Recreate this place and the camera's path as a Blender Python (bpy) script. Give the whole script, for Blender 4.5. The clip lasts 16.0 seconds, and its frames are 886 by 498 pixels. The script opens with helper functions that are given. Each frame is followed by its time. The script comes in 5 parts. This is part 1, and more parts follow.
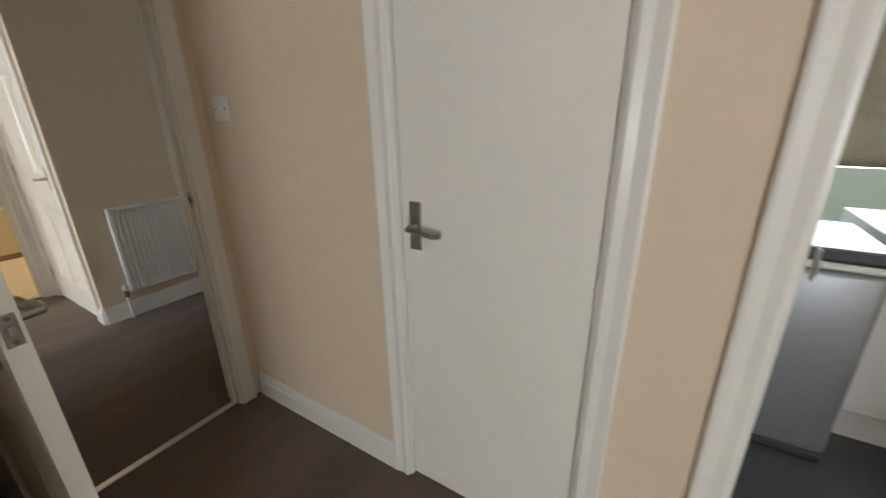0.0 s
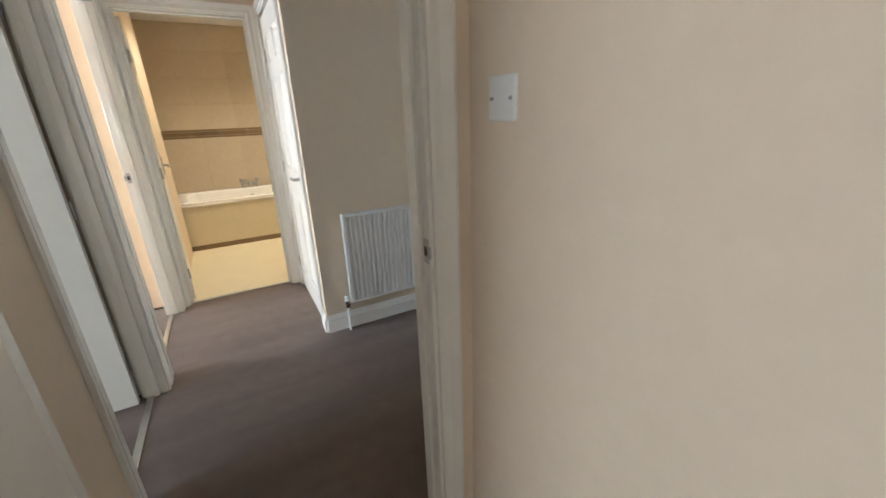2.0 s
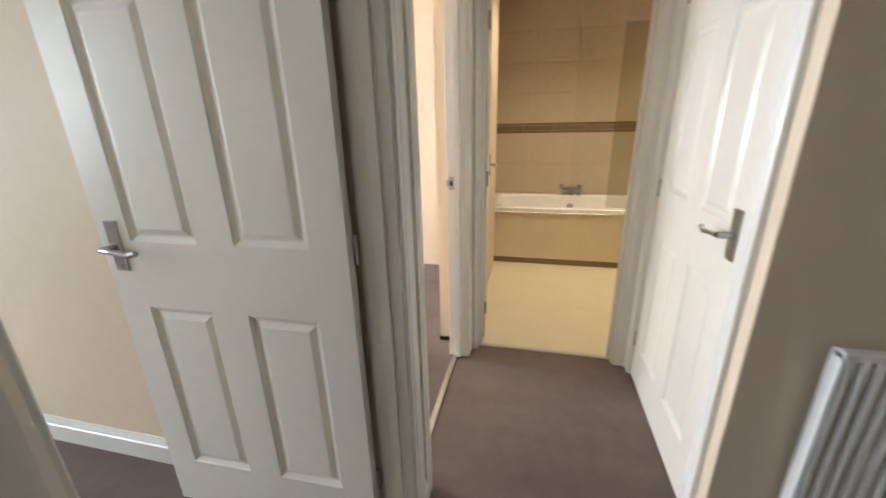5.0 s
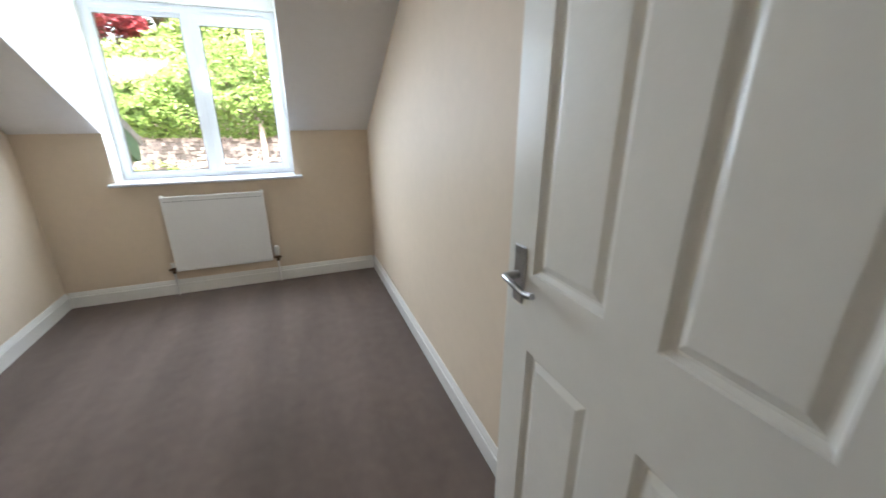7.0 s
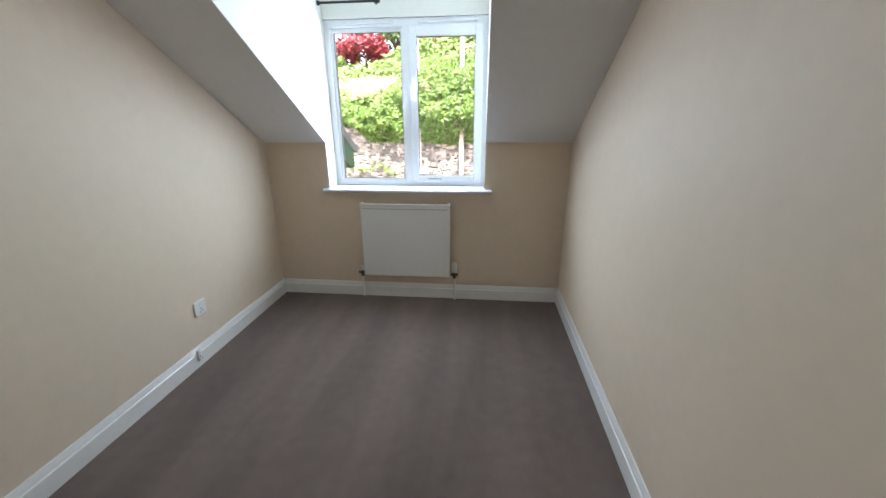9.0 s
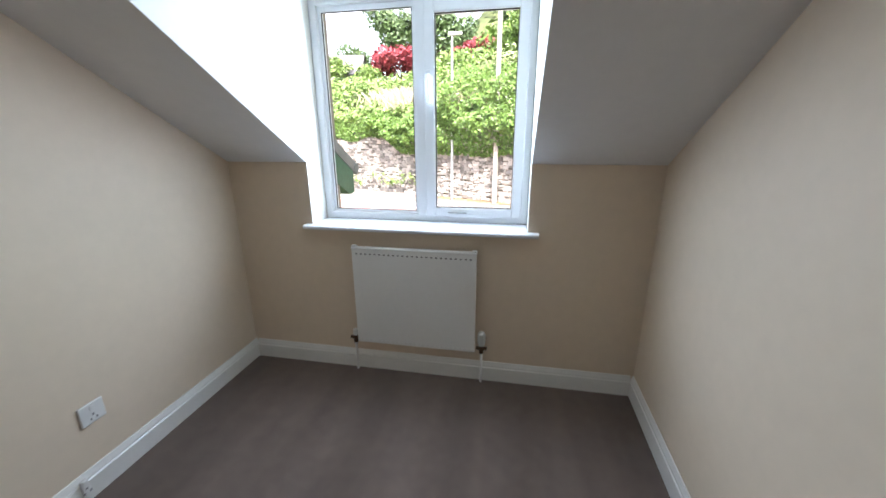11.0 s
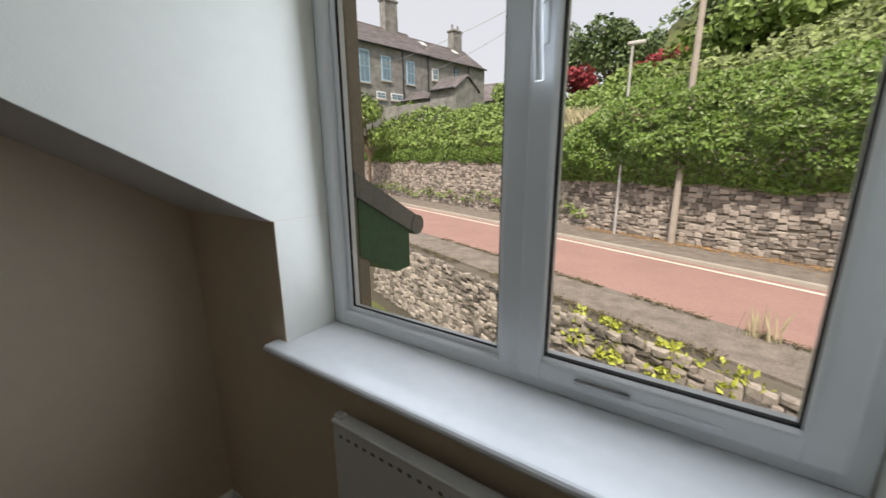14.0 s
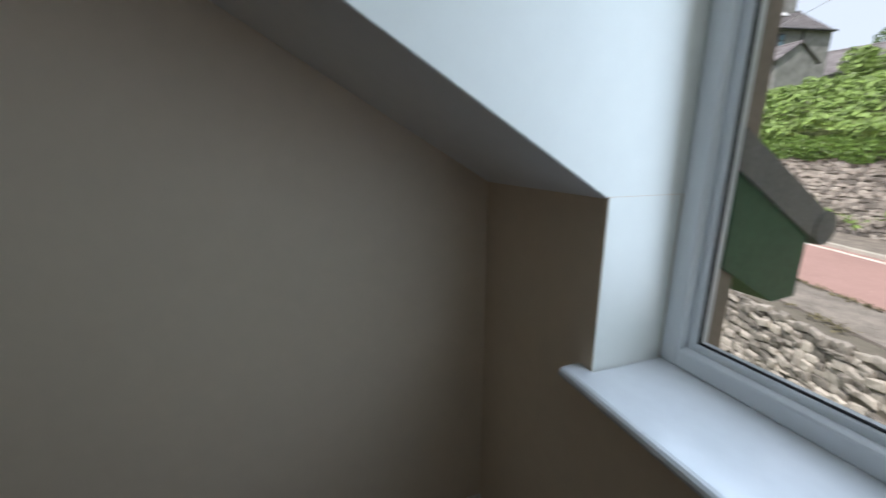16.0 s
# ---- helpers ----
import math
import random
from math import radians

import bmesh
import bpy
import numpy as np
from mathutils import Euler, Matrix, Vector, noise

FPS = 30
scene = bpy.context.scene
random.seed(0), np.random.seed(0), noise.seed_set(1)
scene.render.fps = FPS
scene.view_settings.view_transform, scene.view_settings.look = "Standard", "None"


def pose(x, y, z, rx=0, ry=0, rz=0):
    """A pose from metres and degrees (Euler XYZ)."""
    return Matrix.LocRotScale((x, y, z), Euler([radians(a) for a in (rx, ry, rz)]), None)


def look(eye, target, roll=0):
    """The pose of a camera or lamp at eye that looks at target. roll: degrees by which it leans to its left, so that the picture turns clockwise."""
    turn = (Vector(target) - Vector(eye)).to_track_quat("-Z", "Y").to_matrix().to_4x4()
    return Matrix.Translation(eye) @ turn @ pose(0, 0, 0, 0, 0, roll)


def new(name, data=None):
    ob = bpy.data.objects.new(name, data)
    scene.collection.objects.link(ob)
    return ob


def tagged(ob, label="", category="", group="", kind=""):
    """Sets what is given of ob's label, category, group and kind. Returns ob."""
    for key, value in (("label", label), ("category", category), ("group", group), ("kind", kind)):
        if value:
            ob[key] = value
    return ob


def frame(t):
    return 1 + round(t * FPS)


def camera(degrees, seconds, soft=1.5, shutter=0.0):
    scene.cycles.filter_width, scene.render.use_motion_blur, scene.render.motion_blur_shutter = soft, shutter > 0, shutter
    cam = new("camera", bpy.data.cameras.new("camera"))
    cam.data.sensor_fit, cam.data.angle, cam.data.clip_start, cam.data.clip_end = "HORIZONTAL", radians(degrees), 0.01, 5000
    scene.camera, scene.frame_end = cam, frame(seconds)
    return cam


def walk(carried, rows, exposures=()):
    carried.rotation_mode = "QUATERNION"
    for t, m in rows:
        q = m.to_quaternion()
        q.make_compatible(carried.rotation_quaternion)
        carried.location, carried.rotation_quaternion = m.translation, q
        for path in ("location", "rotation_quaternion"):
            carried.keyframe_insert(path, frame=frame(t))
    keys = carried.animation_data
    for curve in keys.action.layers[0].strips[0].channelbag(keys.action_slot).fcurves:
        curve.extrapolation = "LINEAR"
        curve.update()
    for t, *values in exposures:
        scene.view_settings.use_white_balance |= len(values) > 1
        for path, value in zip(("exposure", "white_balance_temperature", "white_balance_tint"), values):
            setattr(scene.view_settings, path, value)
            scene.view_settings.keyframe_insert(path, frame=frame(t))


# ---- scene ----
cam = camera(98.4, 16.0, soft=1.5, shutter=0.4)
PATH = [
    (0, (0.702, 0.267, 1.329), (1.696, -1.337, 0.666), -0.9),
    (0.5, (0.89, 0.2, 1.33), (2.083, -1.265, 0.675), -1.1),
    (1, (1.119, 0.09, 1.339), (2.474, -1.224, 0.676), -1.4),
    (1.5, (1.336, -0.021, 1.325), (2.859, -1.139, 0.669), -1.5),
    (2, (1.577, -0.111, 1.337), (3.233, -1.012, 0.671), -2.0),
    (2.5, (1.795, -0.168, 1.317), (3.567, -0.826, 0.663), -2.0),
    (3, (1.987, -0.156, 1.308), (3.851, -0.489, 0.663), -1.4),
    (3.2, (2.084, -0.149, 1.309), (3.967, -0.355, 0.667), -1.5),
    (5.3, (2.979, 0.121, 1.314), (4.748, 0.806, 0.679), -1.6),
    (5.5, (3.025, 0.159, 1.321), (4.706, 1.039, 0.688), -1.8),
    (6, (3.09, 0.264, 1.361), (4.511, 1.483, 0.656), -1.0),
    (6.5, (3.162, 0.328, 1.357), (4.197, 1.906, 0.694), 0.0),
    (7, (3.198, 0.473, 1.361), (3.881, 2.231, 0.696), -0.0),
    (7.5, (3.235, 0.638, 1.346), (3.612, 2.49, 0.691), -0.1),
    (8, (3.253, 0.743, 1.361), (3.388, 2.627, 0.705), -0.2),
    (8.5, (3.232, 0.866, 1.371), (3.199, 2.761, 0.73), -0.2),
    (9, (3.197, 0.972, 1.381), (3.001, 2.86, 0.75), -0.3),
    (9.2, (3.196, 1.027, 1.387), (2.936, 2.906, 0.755), -0.3),
    (11.3, (3.14, 2.063, 1.385), (2.732, 3.941, 0.829), -0.3),
    (11.5, (3.238, 2.173, 1.387), (2.738, 4.034, 0.854), -0.6),
    (12, (3.266, 2.459, 1.376), (2.719, 4.313, 0.862), -0.5),
    (12.5, (3.226, 2.7, 1.377), (2.554, 4.514, 0.872), -0.4),
    (13, (3.149, 2.945, 1.398), (2.336, 4.703, 0.898), -0.4),
    (13.5, (3.062, 3.129, 1.402), (2.124, 4.825, 0.912), -0.3),
    (14, (2.942, 3.27, 1.402), (1.852, 4.881, 0.938), -0.3),
    (14.5, (2.831, 3.343, 1.362), (1.555, 4.814, 0.907), -0.1),
    (15, (2.739, 3.391, 1.348), (1.285, 4.687, 0.893), -0.2),
    (15.5, (2.652, 3.368, 1.322), (1.018, 4.428, 0.866), 0.3),
    (16, (2.559, 3.34, 1.316), (0.728, 3.987, 0.836), -0.1),
]

EXPOSURE = [(0.0, 2.45, 6750, 13), (1.0, 3.0, 6550, 13), (2.0, 3.2, 6050, 11), (3.0, 3.2, 5900, 10), (5.5, 2.7, 6500, 14), (7.0, 2.45, 6200, 14), (9.0, 2.0, 6000, 13), (11.5, 1.75, 5900, 15), (12.5, 1.35, 7000, 19), (13.5, 0.0, 7400, 17), (14.5, -0.25, 6150, 12), (16.0, -0.05, 5950, 11)]
walk(cam, [(t, look(eye, target, roll)) for t, eye, target, roll in PATH], EXPOSURE)

# ---- world, sun, large lights ----
SUN_ELEV, SUN_AZ = 55.0, 163.0   # azimuth from +y, clockwise
world = bpy.data.worlds.new("sky_world")
scene.world = world
world.use_nodes = True
wn = world.node_tree.nodes
sky = wn.new("ShaderNodeTexSky")
sky.sky_type = "NISHITA"
sky.sun_disc = False
sky.sun_elevation = radians(SUN_ELEV)
sky.sun_rotation = radians(SUN_AZ)
sky.air_density, sky.dust_density, sky.ozone_density = 0.8, 6.0, 0.3
wn["Background"].inputs["Strength"].default_value = 0.14
# thin white haze over the whole sky
haze = wn.new("ShaderNodeMix")
haze.data_type = "RGBA"
haze.inputs["Factor"].default_value = 0.6
for sock in haze.inputs:
    if sock.name == "A" and sock.type == "RGBA":
        world.node_tree.links.new(sky.outputs[0], sock)
    if sock.name == "B" and sock.type == "RGBA":
        sock.default_value = (9.4, 9.7, 10.0, 1)
for sock in haze.outputs:
    if sock.type == "RGBA":
        world.node_tree.links.new(sock, wn["Background"].inputs["Color"])


def lamp(name, kind, m, energy, colour, size=None, size_y=None, angle=None):
    data = bpy.data.lights.new(name, kind)
    data.energy, data.color = energy, colour
    if size_y is not None:
        data.shape, data.size, data.size_y = "RECTANGLE", size, size_y
    elif size is not None:
        data.size = size
    if angle is not None:
        data.angle = radians(angle)
    ob = new(name, data)
    ob.matrix_world = m
    return ob


a_, e_ = radians(SUN_AZ), radians(SUN_ELEV)
sun_dir = Vector((math.sin(a_) * math.cos(e_), math.cos(a_) * math.cos(e_), math.sin(e_)))
lamp("sun", "SUN", look(sun_dir * 40, (0, 0, 0)), 5.0, (1.0, 0.92, 0.80), angle=0.5)
# area lamps added in the openings, standing in for sky light
lamp("sky_fill_dormer", "AREA", look((2.61, 3.99, 1.52), (2.61, 0.92, 1.42)), 8.5, (0.72, 0.85, 1.0), 1.08, 0.98)
# these three rooms' windows are unseen; lamps added to fill lobby and landing
lamp("sky_fill_living", "AREA", look((-1.1, 3.82, 1.45), (2.2, -0.2, 0.7)), 30, (0.86, 0.93, 1.0), 1.5, 1.2)
lamp("sky_fill_kitchen", "AREA", look((-0.6, -3.35, 1.5), (0.0, 0.0, 1.0)), 7, (0.86, 0.93, 1.0), 1.3, 1.1)
lamp("sky_fill_back_bedroom", "AREA", look((4.9, 3.8, 1.5), (4.3, 0.0, 0.8)), 42, (0.86, 0.93, 1.0), 1.2, 1.2)


# ---- materials ----
def mat(name, colour, rough=0.6, metal=0.0, var=0.08, scale=6.0, bump=0.0, bump_scale=200.0, spec=None, rand=0.0, island=0.0, coat=0.0):
    m = bpy.data.materials.new(name)
    m.use_nodes = True
    nt = m.node_tree
    b = nt.nodes["Principled BSDF"]
    b.inputs["Roughness"].default_value = rough
    b.inputs["Metallic"].default_value = metal
    if spec is not None:
        b.inputs["Specular IOR Level"].default_value = spec
    if coat:
        b.inputs["Coat Weight"].default_value = coat
        b.inputs["Coat Roughness"].default_value = 0.15
    tc = nt.nodes.new("ShaderNodeTexCoord")
    n1 = nt.nodes.new("ShaderNodeTexNoise")
    n1.inputs["Scale"].default_value = scale
    n1.inputs["Detail"].default_value = 6.0
    n2 = nt.nodes.new("ShaderNodeTexNoise")
    n2.inputs["Scale"].default_value = scale * 12
    n2.inputs["Detail"].default_value = 3.0
    nt.links.new(tc.outputs["Object"], n1.inputs["Vector"])
    nt.links.new(tc.outputs["Object"], n2.inputs["Vector"])
    add = nt.nodes.new("ShaderNodeMath")
    add.operation = "ADD"
    nt.links.new(n1.outputs["Fac"], add.inputs[0])
    nt.links.new(n2.outputs["Fac"], add.inputs[1])
    src = add.outputs[0]
    if rand or island:
        if rand:
            ri = nt.nodes.new("ShaderNodeObjectInfo").outputs["Random"]
        else:
            ri = nt.nodes.new("ShaderNodeNewGeometry").outputs["Random Per Island"]
        mm = nt.nodes.new("ShaderNodeMath")
        mm.operation = "MULTIPLY_ADD"
        nt.links.new(ri, mm.inputs[0])
        mm.inputs[1].default_value = 2.0 * (rand or island)
        sub = nt.nodes.new("ShaderNodeMath")
        sub.operation = "SUBTRACT"
        nt.links.new(src, sub.inputs[0])
        sub.inputs[1].default_value = (rand or island)
        nt.links.new(sub.outputs[0], mm.inputs[2])
        src = mm.outputs[0]
    ramp = nt.nodes.new("ShaderNodeMapRange")
    ramp.inputs["From Min"].default_value, ramp.inputs["From Max"].default_value = 0.5, 1.5
    ramp.inputs["To Min"].default_value, ramp.inputs["To Max"].default_value = 1 - var * 1.6, 1 + var * 1.6
    nt.links.new(src, ramp.inputs["Value"])
    mul = nt.nodes.new("ShaderNodeVectorMath")
    mul.operation = "SCALE"
    mul.inputs[0].default_value = colour
    nt.links.new(ramp.outputs[0], mul.inputs["Scale"])
    nt.links.new(mul.outputs[0], b.inputs["Base Color"])
    if bump:
        nb = nt.nodes.new("ShaderNodeTexNoise")
        nb.inputs["Scale"].default_value = bump_scale
        nb.inputs["Detail"].default_value = 4.0
        nt.links.new(tc.outputs["Object"], nb.inputs["Vector"])
        bp = nt.nodes.new("ShaderNodeBump")
        bp.inputs["Strength"].default_value = bump
        bp.inputs["Distance"].default_value = 0.004
        nt.links.new(nb.outputs["Fac"], bp.inputs["Height"])
        nt.links.new(bp.outputs[0], b.inputs["Normal"])
    return m


M_WALL = mat("magnolia_paint", (0.72, 0.60, 0.455), 0.62, var=0.025, scale=1.6, bump=0.10, bump_scale=260, spec=0.35)
M_CEIL = mat("ceiling_paint", (0.76, 0.74, 0.72), 0.75, var=0.02, scale=1.5, bump=0.08, bump_scale=220, spec=0.3)
M_REVEAL = mat("white_matt_paint", (0.80, 0.80, 0.74), 0.6, var=0.02, scale=2.0, bump=0.06, bump_scale=220, spec=0.35)
M_GLOSS = mat("white_gloss_paint", (0.80, 0.79, 0.74), 0.26, var=0.02, scale=3.0, bump=0.03, bump_scale=60)
M_SILL = mat("white_gloss_sill_paint", (0.78, 0.79, 0.80), 0.13, var=0.03, scale=3.0, bump=0.02, bump_scale=30)
M_FLATDOOR = mat("white_satin_door_paint", (0.80, 0.78, 0.72), 0.4, var=0.02, scale=2.0, bump=0.03, bump_scale=80)
M_DOOR = mat("white_door_paint", (0.80, 0.78, 0.71), 0.28, var=0.02, scale=2.0, bump=0.10, bump_scale=90)
M_PVC = mat("white_pvc", (0.80, 0.82, 0.84), 0.28, var=0.015, scale=3.0)
M_SEAL = mat("black_rubber_seal", (0.02, 0.02, 0.022), 0.6, var=0.1)
M_RAD = mat("white_radiator_enamel", (0.80, 0.79, 0.76), 0.32, var=0.015, scale=3.0)
M_SLOT = mat("dark_slot", (0.22, 0.21, 0.2), 0.7, var=0.1)
M_CHROME = mat("brushed_chrome", (0.42, 0.42, 0.42), 0.28, 1.0, var=0.06, scale=12)
M_BRASS = mat("aged_brass", (0.42, 0.30, 0.12), 0.35, 1.0, var=0.15, scale=30)
M_COPPER = mat("dark_bronze_fitting", (0.14, 0.095, 0.06), 0.35, 1.0, var=0.15, scale=30)
M_PLASTIC = mat("white_plastic", (0.74, 0.73, 0.69), 0.3, var=0.01)
M_BLACK = mat("black_metal", (0.02, 0.02, 0.022), 0.4, 0.6, var=0.1)
M_DARKPL = mat("dark_plastic", (0.05, 0.05, 0.055), 0.35, var=0.1)
M_STRIP = mat("satin_aluminium", (0.62, 0.60, 0.56), 0.35, 1.0, var=0.08, scale=20)
M_BATH = mat("white_acrylic", (0.84, 0.83, 0.80), 0.14, var=0.01)
M_TILE = mat("beige_wall_tile", (0.50, 0.42, 0.31), 0.34, var=0.045, scale=1.6, rand=0.25)
M_BAND = mat("brown_border_tile", (0.20, 0.14, 0.08), 0.25, var=0.15, scale=14, rand=0.3)
M_GROUT = mat("beige_grout", (0.45, 0.37, 0.27), 0.8, var=0.05)
M_VINYL = mat("cream_vinyl", (0.68, 0.60, 0.43), 0.38, var=0.04, scale=5)
M_KITFLOOR = mat("dark_slate_vinyl", (0.07, 0.075, 0.085), 0.4, var=0.12, scale=8)
M_KITWALL = mat("pale_green_paint", (0.60, 0.68, 0.60), 0.6, var=0.02, scale=2)
M_STEEL = mat("grey_bin_steel", (0.32, 0.33, 0.35), 0.38, 0.55, var=0.05, scale=4)
M_UNIT = mat("white_kitchen_board", (0.80, 0.81, 0.82), 0.35, var=0.01)
M_BULB = bpy.data.materials.new("lit_bulb")
M_BULB.use_nodes = True
M_BULB.node_tree.nodes["Principled BSDF"].inputs["Emission Color"].default_value = (1.0, 0.8, 0.5, 1)
M_BULB.node_tree.nodes["Principled BSDF"].inputs["Emission Strength"].default_value = 25.0
M_STONE = mat("weathered_limestone", (0.30, 0.27, 0.235), 0.9, var=0.42, scale=2.2, bump=0.9, bump_scale=10, rand=0.45)
M_STONE_J = mat("weathered_limestone_far", (0.32, 0.285, 0.25), 0.9, var=0.30, scale=2.0, bump=0.8, bump_scale=24, island=0.6)
M_MORTAR = mat("dark_earthy_joint", (0.13, 0.115, 0.09), 0.95, var=0.2, scale=6, bump=0.6, bump_scale=30)
M_ROAD = mat("red_tarmac", (0.33, 0.205, 0.18), 0.9, var=0.10, scale=0.9, bump=0.3, bump_scale=60)
M_VERGE = mat("grey_gritty_tarmac", (0.20, 0.175, 0.15), 0.92, var=0.42, scale=2.6, bump=0.5, bump_scale=40)
M_KERB = mat("pale_kerb_stone", (0.42, 0.39, 0.34), 0.85, var=0.12, scale=3, bump=0.3, bump_scale=40)
M_LINE = mat("worn_white_line", (0.72, 0.70, 0.62), 0.8, var=0.15, scale=5)
M_EARTH = mat("grassy_earth", (0.10, 0.12, 0.04), 0.95, var=0.3, scale=0.6, bump=0.6, bump_scale=6)
M_LEAF = mat("ivy_leaf", (0.13, 0.215, 0.04), 0.45, var=0.18, scale=0.5, island=0.9)
M_LEAF_Y = mat("bank_leaf", (0.185, 0.27, 0.065), 0.5, var=0.2, scale=0.45, island=0.9)
M_LEAF_D = mat("tree_leaf", (0.095, 0.145, 0.05), 0.5, var=0.2, scale=0.3, island=0.9)
M_LEAF_R = mat("red_maple_leaf", (0.27, 0.035, 0.045), 0.5, var=0.2, scale=0.5, island=0.7)
M_LEAF_H = mat("hillside_leaf", (0.19, 0.24, 0.08), 0.5, var=0.25, scale=0.4, island=0.9)
M_GRASS = mat("dry_grass", (0.42, 0.38, 0.24), 0.7, var=0.2, scale=1.0, island=0.6)
M_LEAF_P = mat("wall_plant_leaf", (0.36, 0.40, 0.06), 0.5, var=0.2, scale=3.0, island=0.6)
M_MOSS = mat("verge_moss", (0.11, 0.095, 0.045), 0.9, var=0.3, scale=2.0, island=0.8)
M_BARK = mat("bark", (0.12, 0.085, 0.06), 0.9, var=0.25, scale=6, bump=0.5, bump_scale=30)
M_POLE = mat("weathered_pole_wood", (0.40, 0.36, 0.31), 0.85, var=0.15, scale=4, bump=0.3, bump_scale=40)
M_POLEG = mat("galvanised_pole", (0.5, 0.5, 0.49), 0.55, 0.3, var=0.1, scale=6)
M_SLATE = mat("purple_grey_slate", (0.165, 0.15, 0.155), 0.75, var=0.18, scale=0.9, island=0.5)
M_HOUSE = mat("grey_brown_stone_wall", (0.25, 0.25, 0.24), 0.9, var=0.45, scale=1.6, bump=0.5, bump_scale=12)
M_BLUEFRAME = mat("pale_blue_paint", (0.40, 0.60, 0.78), 0.5, var=0.05)
M_DARKGLASS = mat("far_window_glass", (0.20, 0.29, 0.36), 0.1, var=0.1)
M_GREEN = mat("green_fascia_paint", (0.055, 0.135, 0.075), 0.5, var=0.2, scale=6, bump=0.15, bump_scale=60)
M_ROOFEDGE = mat("grey_cement_verge", (0.23, 0.22, 0.205), 0.85, var=0.18, scale=8, bump=0.4, bump_scale=50)
M_RENDER = mat("brown_dormer_render", (0.30, 0.25, 0.20), 0.85, var=0.15, scale=6, bump=0.4, bump_scale=60)
M_LEAFLITTER = mat("fallen_leaves", (0.42, 0.25, 0.10), 0.8, var=0.2, scale=2, island=0.8)


def carpet_mat():
    m = mat("taupe_carpet", (0.165, 0.126, 0.104), 0.97, var=0.10, scale=1.3, bump=0.9, bump_scale=420, spec=0.1)
    nt = m.node_tree
    b = nt.nodes["Principled BSDF"]
    b.inputs["Sheen Weight"].default_value = 0.1
    b.inputs["Sheen Roughness"].default_value = 0.5
    src = b.inputs["Base Color"].links[0].from_socket
    tc = nt.nodes.new("ShaderNodeTexCoord")
    mp = nt.nodes.new("ShaderNodeMapping")
    mp.inputs["Scale"].default_value = (3.2, 0.35, 1.0)
    mp.inputs["Rotation"].default_value = (0, 0, radians(14))
    n = nt.nodes.new("ShaderNodeTexNoise")
    n.inputs["Scale"].default_value = 1.4
    n.inputs["Detail"].default_value = 5.0
    nt.links.new(tc.outputs["Object"], mp.inputs["Vector"])
    nt.links.new(mp.outputs[0], n.inputs["Vector"])
    r = nt.nodes.new("ShaderNodeMapRange")
    r.inputs["From Min"].default_value, r.inputs["From Max"].default_value = 0.35, 0.68
    r.inputs["To Min"].default_value, r.inputs["To Max"].default_value = 0.90, 1.18
    nt.links.new(n.outputs["Fac"], r.inputs["Value"])
    sc = nt.nodes.new("ShaderNodeVectorMath")
    sc.operation = "SCALE"
    nt.links.new(src, sc.inputs[0])
    nt.links.new(r.outputs[0], sc.inputs["Scale"])
    nt.links.new(sc.outputs[0], b.inputs["Base Color"])
    return m


M_CARPET = carpet_mat()


def glass_mat(name, tint, rough=0.0):
    m = bpy.data.materials.new(name)
    m.use_nodes = True
    b = m.node_tree.nodes["Principled BSDF"]
    b.inputs["Base Color"].default_value = (*tint, 1)
    b.inputs["Transmission Weight"].default_value = 1.0
    b.inputs["Roughness"].default_value = rough
    b.inputs["IOR"].default_value = 1.02
    return m


M_GLASS = glass_mat("clear_glass", (0.97, 0.98, 0.98))
M_SCREEN = glass_mat("smoky_shower_glass", (0.74, 0.74, 0.66))


# ---- mesh helpers ----
def add_box(bm, x0, x1, y0, y1, z0, z1, bevel=0.0, m=None, seg=1):
    g = bmesh.ops.create_cube(bm, size=1.0)
    vs = g["verts"]
    for v in vs:
        v.co = Vector((x0 + (v.co.x + .5) * (x1 - x0), y0 + (v.co.y + .5) * (y1 - y0), z0 + (v.co.z + .5) * (z1 - z0)))
    if bevel:
        es = list({e for v in vs for e in v.link_edges})
        r = bmesh.ops.bevel(bm, geom=es, offset=bevel, segments=seg, affect="EDGES", profile=0.5)
        vs = list({v for f in r["faces"] for v in f.verts} | {v for v in vs if v.is_valid})
    if m is not None:
        bmesh.ops.transform(bm, matrix=m, verts=vs)
    return vs


def add_cyl(bm, p0, p1, r0, r1=None, n=16, caps=True):
    p0, p1 = Vector(p0), Vector(p1)
    d = p1 - p0
    g = bmesh.ops.create_cone(bm, cap_ends=caps, segments=n, radius1=r0, radius2=r0 if r1 is None else r1, depth=d.length)
    q = d.to_track_quat("Z", "Y").to_matrix().to_4x4()
    bmesh.ops.transform(bm, matrix=Matrix.Translation((p0 + p1) / 2) @ q, verts=g["verts"])
    return g["verts"]


def add_prism(bm, pts, axis, a, b):
    """Extrude a 2-D outline along an axis: x takes (y, z), y takes (x, z), z takes (x, y)."""
    def at(p, c):
        return {"x": (c, p[0], p[1]), "y": (p[0], c, p[1]), "z": (p[0], p[1], c)}[axis]
    lo = [bm.verts.new(at(p, a)) for p in pts]
    hi = [bm.verts.new(at(p, b)) for p in pts]
    n = len(pts)
    bm.faces.new(lo)
    bm.faces.new(list(reversed(hi)))
    for i in range(n):
        bm.faces.new((lo[i], hi[i], hi[(i + 1) % n], lo[(i + 1) % n]))
    return lo + hi


